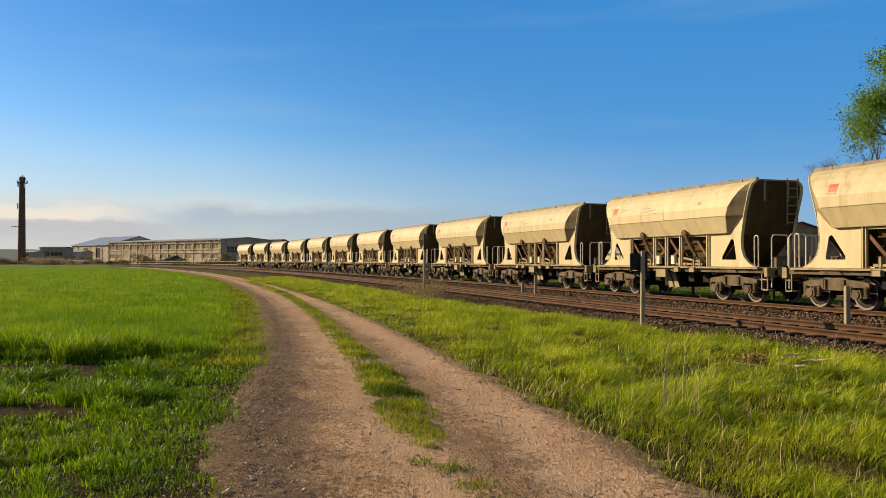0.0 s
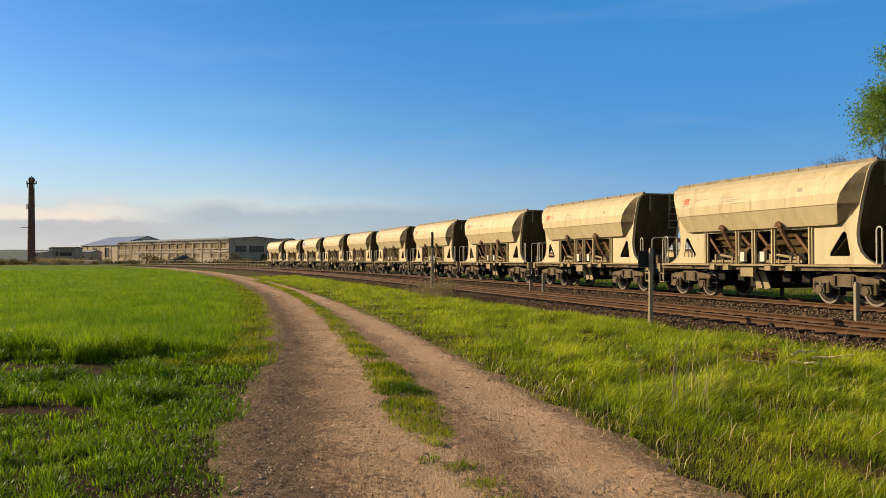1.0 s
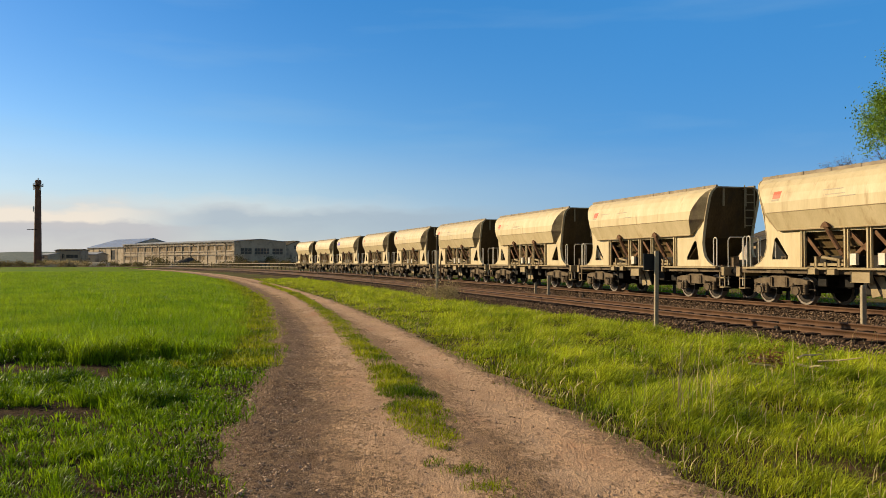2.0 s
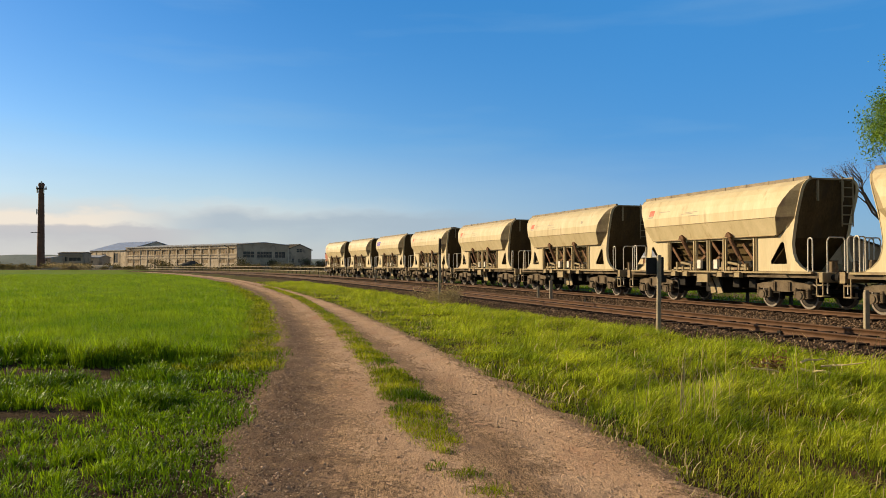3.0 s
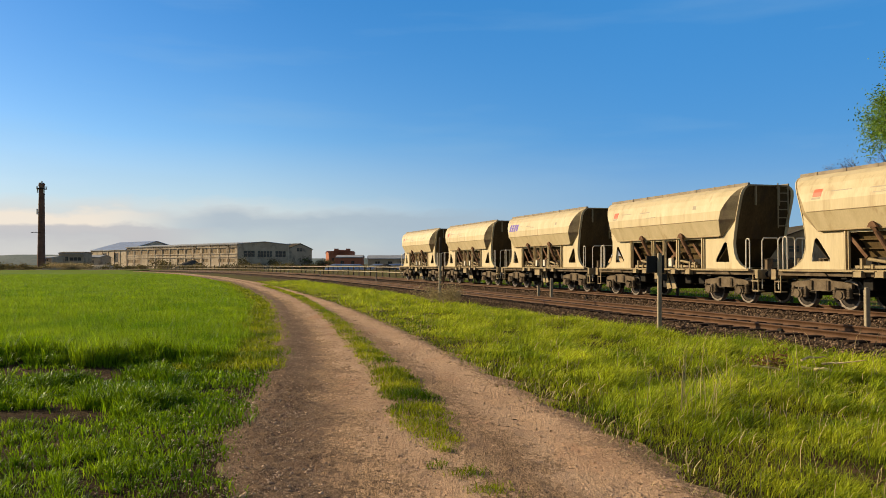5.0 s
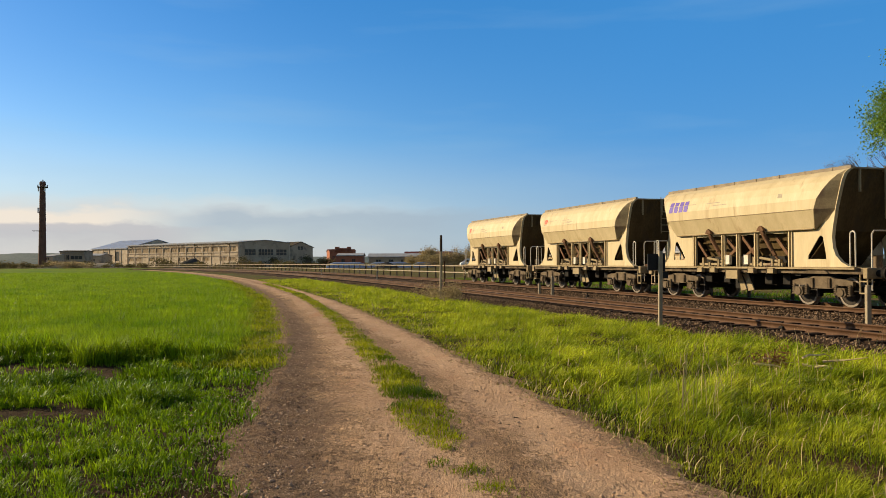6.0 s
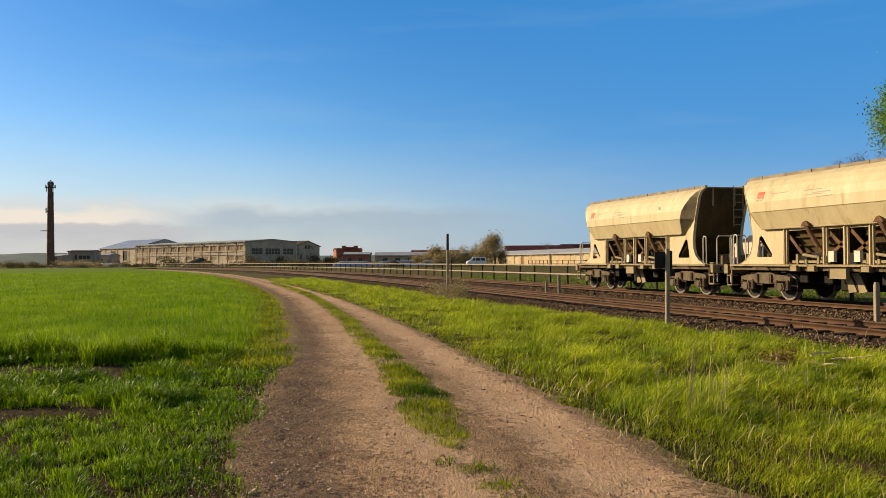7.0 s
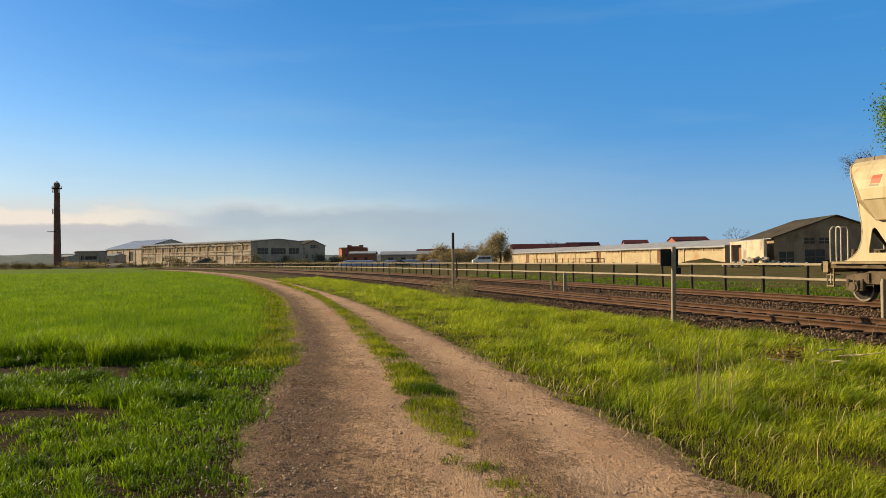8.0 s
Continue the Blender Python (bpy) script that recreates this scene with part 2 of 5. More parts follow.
M["roof_dark"] = material("dark_mossy_roof", (0.055, 0.042, 0.03), (0.12, 0.092, 0.06), 0.4, 0.9, fine=0.25, stain=(0.07, 0.075, 0.03), stain_scale=0.3, spec=0.06)
M["roof_red"] = material("dark_red_tile_roof", (0.095, 0.028, 0.028), (0.15, 0.045, 0.04), 0.6, 0.85, fine=0.2, spec=0.08)
M["brick_red"] = material("red_brick", (0.33, 0.115, 0.065), (0.43, 0.165, 0.095), 0.8, 0.9, fine=0.2, spec=0.12)
M["brick_chimney"] = material("sooty_brick", (0.13, 0.065, 0.042), (0.22, 0.115, 0.075), 0.5, 0.9, fine=0.3, stain=(0.06, 0.045, 0.04), stain_scale=0.2)
M["stable_wall"] = material("yellow_clinker", (0.42, 0.315, 0.18), (0.54, 0.425, 0.26), 0.35, 0.9, fine=0.15, stain=(0.40, 0.24, 0.12), stain_scale=0.25, stain_cut=0.55, spec=0.12)
M["brown_door"] = material("brown_boards", (0.22, 0.10, 0.05), (0.32, 0.16, 0.08), 1.0, 0.8, fine=0.2)
M["slat"] = material("weathered_slats", (0.3, 0.2, 0.105), (0.38, 0.27, 0.155), 1.0, 0.85, fine=0.3)
M["glass"] = material("dark_window_glass", (0.028, 0.022, 0.016), (0.055, 0.045, 0.035), 0.5, 0.3, spec=0.35)
M["white"] = material("white_paint", (0.72, 0.71, 0.68), (0.80, 0.79, 0.76), 1.0, 0.45, fine=0.08)
M["rubble"] = material("pale_rubble", (0.50, 0.43, 0.33), (0.66, 0.58, 0.46), 2.0, 0.9, fine=0.3, spec=0.1)
M["rubber"] = material("black_rubber", (0.015, 0.015, 0.015), (0.03, 0.03, 0.03), 5.0, 0.85)
M["hill"] = material("hazy_woods", (0.10, 0.13, 0.12), (0.16, 0.18, 0.16), 0.01, 1.0, fine=0.3, spec=0.12)


# ---- building helpers ----
def part(name, bm, mat, parent=None, label="", m=None, smooth=False):
    """Links a bmesh as one mesh object under a thing or a part."""
    me = bpy.data.meshes.new(name)
    bmesh.ops.recalc_face_normals(bm, faces=bm.faces[:])
    bm.to_mesh(me)
    bm.free()
    if smooth:
        me.polygons.foreach_set("use_smooth", [True] * len(me.polygons))
    for one in mat if isinstance(mat, (list, tuple)) else [mat]:
        me.materials.append(one)
    ob = new(name, me)
    if parent:
        ob.parent = parent
    if m is not None:
        ob.matrix_basis = m
    return tagged(ob, label)


def share(ob, name, parent, m):
    """Another object on the same mesh."""
    o = new(name, ob.data)
    o.parent, o.matrix_basis = parent, m
    return o


def thing(name, label, category, group="", kind="", m=None):
    e = new(name)
    e.empty_display_size = 0.1
    if m is not None:
        e.matrix_basis = m
    return tagged(e, label, category, group, kind)


def box(bm, x0, x1, y0, y1, z0, z1, bevel=0.0, m=None):
    vs = bmesh.ops.create_cube(bm, size=1)["verts"]
    for v in vs:
        v.co = Vector(((x0 + x1) / 2 + v.co.x * (x1 - x0), (y0 + y1) / 2 + v.co.y * (y1 - y0), (z0 + z1) / 2 + v.co.z * (z1 - z0)))
    if bevel:
        es = list({e for v in vs for e in v.link_edges})
        r = bmesh.ops.bevel(bm, geom=es, offset=bevel, segments=1, affect="EDGES")
        vs = list({v for f in r["faces"] for v in f.verts} | {v for v in vs if v.is_valid})
    if m is not None:
        bmesh.ops.transform(bm, matrix=m, verts=vs)
    return vs


def bar(bm, a, b, r, seg=8, r2=None):
    """A round bar from a to b."""
    a, b = Vector(a), Vector(b)
    q = (b - a).to_track_quat("Z", "Y").to_matrix().to_4x4()
    return bmesh.ops.create_cone(bm, cap_ends=True, segments=seg, radius1=r, radius2=r if r2 is None else r2, depth=(b - a).length, matrix=Matrix.Translation((a + b) / 2) @ q)["verts"]


def tube(bm, pts, r, seg=6):
    for a, b in zip(pts, pts[1:]):
        bar(bm, a, b, r, seg)


def beam(bm, a, b, w, h):
    """A flat bar with a rectangular section from a to b; w lies level, h stands."""
    a, b = Vector(a), Vector(b)
    d = (b - a).normalized()
    side = d.cross(Vector((0, 0, 1)))
    side = side.normalized() if side.length > 1e-4 else Vector((1, 0, 0))
    up = side.cross(d)
    vs = [bm.verts.new(p + side * (sx * w / 2) + up * (sz * h / 2)) for p in (a, b) for sx, sz in ((-1, -1), (1, -1), (1, 1), (-1, 1))]
    for f in ((3, 2, 1, 0), (4, 5, 6, 7), (0, 1, 5, 4), (1, 2, 6, 5), (2, 3, 7, 6), (3, 0, 4, 7)):
        bm.faces.new([vs[i] for i in f])


def plate(bm, outline, holes, y0, y1):
    """A plate in the xz plane with holes, from y0 to y1."""
    es = []
    for loop in (outline, *holes):
        vs = [bm.verts.new((x, y0, z)) for x, z in loop]
        es += [bm.edges.new((vs[i], vs[i - 1])) for i in range(len(vs))]
    fs = [g for g in bmesh.ops.triangle_fill(bm, use_beauty=True, edges=es)["geom"] if isinstance(g, bmesh.types.BMFace)]
    r = bmesh.ops.extrude_face_region(bm, geom=fs)
    for v in r["geom"]:
        if isinstance(v, bmesh.types.BMVert):
            v.co.y = y1


def prism(bm, outline, y0, y1):
    a = [bm.verts.new((x, y0, z)) for x, z in outline]
    b = [bm.verts.new((x, y1, z)) for x, z in outline]
    n = len(a)
    bm.faces.new(a)
    bm.faces.new(b[::-1])
    for i in range(n):
        bm.faces.new((a[i], b[i], b[(i + 1) % n], a[(i + 1) % n]))


def raw(name, verts, faces_of, mat, kind="", label="", category="", parent=None):
    """A mesh from numpy arrays: verts (n,3) and a list of (k,m) index arrays."""
    me = bpy.data.meshes.new(name)
    loops = np.concatenate([f.ravel() for f in faces_of]).astype(np.int32)
    sizes = np.concatenate([np.full(len(f), f.shape[1], np.int32) for f in faces_of])
    starts = np.concatenate([[0], np.cumsum(sizes)[:-1]]).astype(np.int32)
    me.vertices.add(len(verts))
    me.vertices.foreach_set("co", np.asarray(verts, np.float32).ravel())
    me.loops.add(len(loops))
    me.loops.foreach_set("vertex_index", loops)
    me.polygons.add(len(sizes))
    me.polygons.foreach_set("loop_start", starts)
    me.update(calc_edges=True)
    me.materials.append(mat)
    ob = new(name, me)
    ob.parent = parent
    return tagged(ob, label, category, "", kind)


# ---- the railway's line: s runs away from the camera along the near rail of the far track, n to its right ----
TH0, K1, K2, AX, AY = radians(17.03), 0.000357, 7.08e-6, 10.099, 32.294
_g = np.linspace(-80, 320, 8001)
_th = TH0 + K1 * _g + K2 * _g * _g
_x, _y = np.cumsum(-np.sin(_th)) * 0.05, np.cumsum(np.cos(_th)) * 0.05
_x, _y = _x - np.interp(0, _g, _x) + AX, _y - np.interp(0, _g, _y) + AY
RAIL_Z = 0.144
FAR_TRACK, NEAR_TRACK = 0.80, -5.35     # centre lines, n


def line(s, n=0.0):
    th = float(np.interp(s, _g, _th))
    return float(np.interp(s, _g, _x)) + n * math.cos(th), float(np.interp(s, _g, _y)) + n * math.sin(th), th


def line_n(x, y):
    """Rough n and s of points (arrays) by the nearest place on the line."""
    gx, gy, gt, gs = _x[::40], _y[::40], _th[::40], _g[::40]
    i = np.argmin((x[:, None] - gx) ** 2 + (y[:, None] - gy) ** 2, axis=1)
    return (x - gx[i]) * np.cos(gt[i]) + (y - gy[i]) * np.sin(gt[i]), gs[i]


# farm road: left and right edge, x by y
ROAD_Y = [-60, -20, 4, 5.4, 7.6, 10, 14.4, 19.2, 26.9, 33.5, 48, 71.6, 100, 140, 190]
ROAD_L = [9.5, 3.2, -1.2, -1.46, -2.0, -2.32, -2.98, -3.92, -5.75, -7.3, -11.5, -19.1, -30, -48, -75]
ROAD_R = [12.7, 6.4, 2.0, 1.78, 1.40, 0.93, -0.05, -1.13, -3.0, -4.75, -9.05, -16.8, -27.3, -45, -72]
MID_Y = [6.6, 6.9, 8.0, 9.6, 12.0, 15.2, 21.5, 30, 40, 60]
MID_L = [-0.02, -0.16, -0.51, -0.72, -1.17, -1.81, -3.1, -5.0, -7.6, -13.6]
MID_R = [0.0, 0.12, 0.09, -0.08, -0.60, -1.27, -2.55, -4.55, -7.0, -13.0]


def rnoise(x, y, s):
    """Cheap smooth noise on arrays, -1 to 1."""
    return (np.sin(x * s + 1.3 * np.sin(y * s * 0.7 + 2)) + np.sin(y * s * 1.1 + 1.7 * np.sin(x * s * 0.6)) + np.sin((x + y) * s * 1.9 + 0.5)) / 3


def ground_z(x, y):
    n, s = line_n(x, y)
    z = -0.03 + 0 * x
    dip = np.clip((n + 9.3) / 2.2, 0, 1) * np.clip((320 - s) / 60, 0, 1)
    # humps and hollows of the verge
    verge = np.clip((x - np.interp(y, ROAD_Y, ROAD_R) - 0.4) / 1.2, 0, 1) * np.clip((-9.6 - n) / 1.0, 0, 1) * np.clip((y - 1) / 2, 0, 1) * np.clip((60 - y) / 10, 0, 1)
    hump = 0.07 * rnoise(x, y, 2.1) + 0.05 * rnoise(x + 7, y, 3.6)
    return z - 0.26 * dip * dip * (3 - 2 * dip) + verge * hump


# ---- ground ----
def build_ground():
    near = np.concatenate([np.arange(-24, 60, 0.8)])
    ys = np.concatenate([-np.geomspace(2600, 26, 22), near, np.geomspace(61, 4500, 46)])
    nx = np.arange(-40, 40.1, 0.8)
    xs = np.concatenate([-np.geomspace(3600, 41.5, 40), nx, np.geomspace(41.5, 3600, 40)])
    gx, gy = np.meshgrid(xs, ys)
    v = np.c_[gx.ravel(), gy.ravel(), ground_z(gx.ravel(), gy.ravel())]
    # sunk under the soil sheet that carries the verge grass
    v[:, 2] -= 0.06 * (np.abs(v[:, 0] + 8) < 26) * (v[:, 1] > -5) * (v[:, 1] < 58)
    r, c = len(ys), len(xs)
    i = (np.arange(r - 1)[:, None] * c + np.arange(c - 1)).ravel()
    raw("ground", v, [np.c_[i, i + 1, i + c + 1, i + c]], M["far_grass"], "structure", "rough grassland reaching to the horizon", "ground")
    # the cereal field, from the road's left edge outwards
    ys = np.concatenate([np.arange(13.6, 60, 0.6), np.geomspace(60, 228, 40)])
    e = np.interp(ys, ROAD_Y, ROAD_L) - 1.5
    t = np.concatenate([np.linspace(0, 3, 8), np.geomspace(3.5, 420, 36)])
    X = e[:, None] - t[None, :] + 0.12 * rnoise(ys[:, None], t[None, :], 3.1)
    Y = ys[:, None] + 0 * X + 0.25 * rnoise(X, ys[:, None] * 0, 1.7) * (ys[:, None] < 13)
    Z = 0.02 + 0.12 * np.clip((Y - 16) / 25, 0, 1) + 0.02 * rnoise(X, Y, 0.9)
    c = len(t)
    i = (np.arange(len(ys) - 1)[:, None] * c + np.arange(c - 1)).ravel()
    raw("crop_field", np.c_[X.ravel(), Y.ravel(), Z.ravel()], [np.c_[i, i + 1, i + c + 1, i + c]], M["crop"], "structure", "bright green field of young cereal", "field")
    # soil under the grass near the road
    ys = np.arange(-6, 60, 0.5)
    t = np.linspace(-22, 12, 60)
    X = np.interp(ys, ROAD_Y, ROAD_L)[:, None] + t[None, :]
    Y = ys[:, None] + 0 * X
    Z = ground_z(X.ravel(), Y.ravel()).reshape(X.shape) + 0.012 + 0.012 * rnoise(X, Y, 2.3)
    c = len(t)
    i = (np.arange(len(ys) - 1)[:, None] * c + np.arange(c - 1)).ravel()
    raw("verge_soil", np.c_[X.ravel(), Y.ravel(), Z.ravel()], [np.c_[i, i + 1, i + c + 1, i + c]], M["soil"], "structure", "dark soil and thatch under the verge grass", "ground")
    # the road: two worn wheel tracks
    rng = np.random.default_rng(77)
    ys = np.concatenate([np.arange(-60, -12, 1.6), np.arange(-12, 3.4, 0.15), np.arange(3.4, 12, 0.035), np.arange(12, 30, 0.10), np.arange(30, 190, 1.0)])
    t = np.linspace(0, 1, 106)
    a, b = np.interp(ys, ROAD_Y, ROAD_L) - 0.16, np.interp(ys, ROAD_Y, ROAD_R) + 0.30
    X = a[:, None] + (b - a)[:, None] * t[None, :]
    Y = ys[:, None] + 0 * X
    rut = np.exp(-((t - 0.24) / 0.11) ** 2) + np.exp(-((t - 0.76) / 0.11) ** 2)
    Z = 0.03 - 0.035 * rut[None, :] + 0.010 * rnoise(X, Y, 5.3) + 0.007 * rnoise(X, Y, 13.0) + 0.005 * rnoise(X, Y, 31)
    # clods and small stones pressed into the surface, coarsest where no wheel runs
    coarse = 0.35 + 0.9 * np.exp(-((t - 0.13) / 0.14) ** 2) + 0.7 * np.exp(-((t - 0.62) / 0.10) ** 2) + 0.35 * rnoise(X, Y, 1.3)
    grain = rng.normal(size=X.shape)
    Z = Z + 0.0036 * np.clip(coarse, 0.2, 1.5) * np.clip(grain + np.abs(grain), 0, 5) * (Y > 3) * (Y < 24)
    edge = np.clip(np.minimum(t, 1 - t) / 0.10, 0, 1)[None, :]
    Z = Z * edge + (1 - edge) * (-0.03 + 0.028 * rnoise(X, Y, 3.7) + 0.018 * rnoise(X, Y, 9.3))
    c = len(t)
    i = (np.arange(len(ys) - 1)[:, None] * c + np.arange(c - 1)).ravel()
    ob = raw("dirt_road", np.c_[X.ravel(), Y.ravel(), Z.ravel()], [np.c_[i, i + 1, i + c + 1, i + c]], M["dirt"], "structure", "dry brown dirt farm road with two wheel tracks", "road")
    ob.data.polygons.foreach_set("use_smooth", [True] * len(ob.data.polygons))
    # gravel left and right of the wheels, worn sand where they run
    ob.data.materials.append(M["gravelly"])
    ob.data.materials.append(M["sand"])
    place = (t[None, :] + 0.05 * rnoise(X, Y, 2.1) + 0.035 * rnoise(X, Y, 6.0) + rng.normal(0, 0.03, X.shape))[:-1, :-1].ravel()
    kind = np.where(place < 0.27, 1, np.where((place > 0.36) & (place < 0.52) | (place > 0.70) & (place < 0.90), 2, 0))
    ob.data.polygons.foreach_set("material_index", kind.astype(np.int32))


build_ground()


# ---- railway: ballast, rails, sleepers ----
def strip(name, prof, s0, s1, step, n0, mat, parent=None, kind="", label="", category="", z0=0.0):
    """Sweeps a cross-section (n, z) along the line."""
    ss = np.arange(s0, s1 + 0.01, step)
    v = []
    for s in ss:
        for n, z in prof:
            x, y, _ = line(s, n0 + n)
            v.append((x, y, z0 + z))
    c = len(prof)
    i = (np.arange(len(ss) - 1)[:, None] * c + np.arange(c - 1)).ravel()
    return raw(name, np.array(v), [np.c_[i, i + 1, i + c + 1, i + c]], mat, kind, label, category, parent)


def build_railway():
    top = RAIL_Z - 0.16
    prof = [(-8.75, -0.36), (-7.30, top), (-6.35, top - 0.02), (-4.35, top - 0.02), (-3.2, top - 0.03), (-2.3, top - 0.07), (-1.0, top - 0.03), (1.8, top - 0.02), (3.0, top), (4.1, -0.36)]
    strip("ballast_bed", prof, -60, 300, 1.5, 0.0, M["ballast"], None, "structure", "brown stone ballast bed under two tracks", "ballast")
    rp = [(-0.07, -0.172), (-0.07, -0.16), (-0.012, -0.14), (-0.012, -0.045), (-0.036, -0.036), (-0.036, -0.004), (-0.03, 0), (0.03, 0), (0.036, -0.004), (0.036, -0.036), (0.012, -0.045), (0.012, -0.14), (0.07, -0.16), (0.07, -0.172)]
    bm = bmesh.new()
    box(bm, -0.13, 0.13, -1.3, 1.3, -0.22, -0.125, 0.012)
    sl = part("sleeper", bm, M["sleeper"])
    me = sl.data
    bpy.data.objects.remove(sl)
    for name, n0, lab in (("railway_track", FAR_TRACK, "rusty railway track with dark sleepers, carrying the train"), ("railway_track", NEAR_TRACK, "rusty empty railway track with dark sleepers beside the grass verge")):
        tr = thing(name, lab, "railway track", kind="structure")
        for g in (-0.752, 0.752):
            r = strip("rail", rp, -60, 300, 1.0, n0 + g, M["rail"], tr, z0=RAIL_Z)
            r.data.materials.append(M["rail_head"])
            r.data.polygons.foreach_set("material_index", [1 if i % 13 == 6 else 0 for i in range(len(r.data.polygons))])
        vs, fs, k = [], [], 0
        base = np.array([v.co[:] for v in me.vertices])
        for j in range(-40, 460):
            s = j * 0.62
            x, y, th = line(s, n0)
            if -14 <= s <= 150:
                o = new("sleeper", me)
                o.parent, o.matrix_basis = tr, pose(x, y, RAIL_Z, 0, 0, math.degrees(th) + 90)
            else:
                mm = np.array(pose(x, y, RAIL_Z, 0, 0, math.degrees(th) + 90))
                vs.append(base @ mm[:3, :3].T + mm[:3, 3])
                fs += [[q + k for q in p.vertices] for p in me.polygons]
                k += len(base)
        me2 = bpy.data.meshes.new("sleepers_far")
        me2.from_pydata(np.concatenate(vs).tolist(), [], fs)
        me2.materials.append(M["sleeper"])
        o = new("sleepers_far", me2)
        o.parent = tr
        tagged(o, kind="stuff")


# ---- the train ----
def arc(cx, cz, r, a0, a1, n=5):
    return [(cx + r * math.cos(radians(a0 + (a1 - a0) * i / n)), cz + r * math.sin(radians(a0 + (a1 - a0) * i / n))) for i in range(n + 1)]


def sheet(bm, rows, back):
    """A curved sheet through rows of points, with a second face moved by back and closed edges."""
    back = Vector(back)
    f = [[bm.verts.new(p) for p in r] for r in rows]
    g = [[bm.verts.new(Vector(p) + back) for p in r] for r in rows]
    nr, nc = len(rows), len(rows[0])
    for i in range(nr - 1):
        for j in range(nc - 1):
            bm.faces.new((f[i][j], f[i][j + 1], f[i + 1][j + 1], f[i + 1][j]))
            bm.faces.new((g[i][j], g[i + 1][j], g[i + 1][j + 1], g[i][j + 1]))
    for i in range(nr - 1):
        for j in (0, nc - 1):
            bm.faces.new((f[i][j], f[i + 1][j], g[i + 1][j], g[i][j]))
    for j in range(nc - 1):
        for i in (0, nr - 1):
            bm.faces.new((f[i][j], f[i][j + 1], g[i][j + 1], g[i][j]))


def build_bogie(wagon, x):
    bogie = new("bogie")
    bogie.parent, bogie.matrix_basis = wagon, pose(x, 0, 0)
    for sy in (-1, 1):
        bm = bmesh.new()
        prism(bm, [(-1.28, 0.66), (-1.28, 0.80), (-0.95, 0.86), (-0.55, 0.88), (-0.3, 0.96), (0.3, 0.96), (0.55, 0.88), (0.95, 0.86), (1.28, 0.80), (1.28, 0.66), (0.62, 0.66), (0.42, 0.56), (-0.42, 0.56), (-0.62, 0.66)], sy * 0.98, sy * 1.10)
        for ax in (-0.9, 0.9):
            prism(bm, [(ax - 0.20, 0.40), (ax - 0.14, 0.60), (ax + 0.14, 0.60), (ax + 0.20, 0.40), (ax + 0.10, 0.32), (ax - 0.10, 0.32)], sy * 1.02, sy * 1.19)
            bar(bm, (ax, sy * 1.18, 0.46), (ax, sy * 1.22, 0.46), 0.12, 14)
            for dx in (-0.28, 0.28):
                for k in range(4):
                    bar(bm, (ax + dx, sy * 1.08, 0.43 + 0.06 * k), (ax + dx, sy * 1.08, 0.465 + 0.06 * k), 0.085, 10)
                bar(bm, (ax + dx, sy * 1.08, 0.40), (ax + dx, sy * 1.08, 0.70), 0.06, 8)
                bar(bm, (ax + dx, sy * 1.07, 0.36), (ax + dx, sy * 1.07, 0.40), 0.11, 10)
        for ax in (-0.36, 0.36):
            box(bm, ax - 0.04, ax + 0.04, sy * 1.09, sy * 1.14, 0.60, 0.88, 0.01)
        part("side_frame", bm, M["brown_steel"], bogie)
    bm = bmesh.new()
    box(bm, -0.25, 0.25, -1.0, 1.0, 0.62, 0.92, 0.03)
    for ex in (-1.4, 1.4):
        box(bm, ex - 0.05, ex + 0.05, -0.85, 0.85, 0.55, 0.66)
    for bx in (-0.42, 0.42, -1.36, 1.36):
        for sy in (-1, 1):
            box(bm, bx - 0.05, bx + 0.05, sy * 0.75 - 0.07, sy * 0.75 + 0.07, 0.30, 0.62)
    part("bolster", bm, M["dark_steel"], bogie)
    # one turned body: journal, web, tread and flange of both wheels on their axle
    side = [(1.1, 0.0), (1.1, 0.085), (0.815, 0.085), (0.815, 0.16), (0.80, 0.375), (0.82, 0.39), (0.82, 0.455), (0.70, 0.46), (0.69, 0.49), (0.665, 0.485), (0.665, 0.39), (0.70, 0.37), (0.71, 0.15), (0.66, 0.09)]
    turned = side + [(-y, r) for y, r in side[::-1]]
    for ax in (-0.9, 0.9):
        bm = bmesh.new()
        rings = [[bm.verts.new((max(r, 0.002) * math.cos(q * math.pi / 12), y, max(r, 0.002) * math.sin(q * math.pi / 12))) for q in range(24)] for y, r in turned]
        for k in range(len(rings) - 1):
            for q in range(24):
                f = bm.faces.new((rings[k][q], rings[k][(q + 1) % 24], rings[k + 1][(q + 1) % 24], rings[k + 1][q]))
                f.material_index = 1 if min(turned[k][1], turned[k + 1][1]) > 0.38 else 0
        part("wheelset", bm, [M["wheel"], M["tread"]], bogie, m=pose(ax, 0, 0.46))
    return bogie


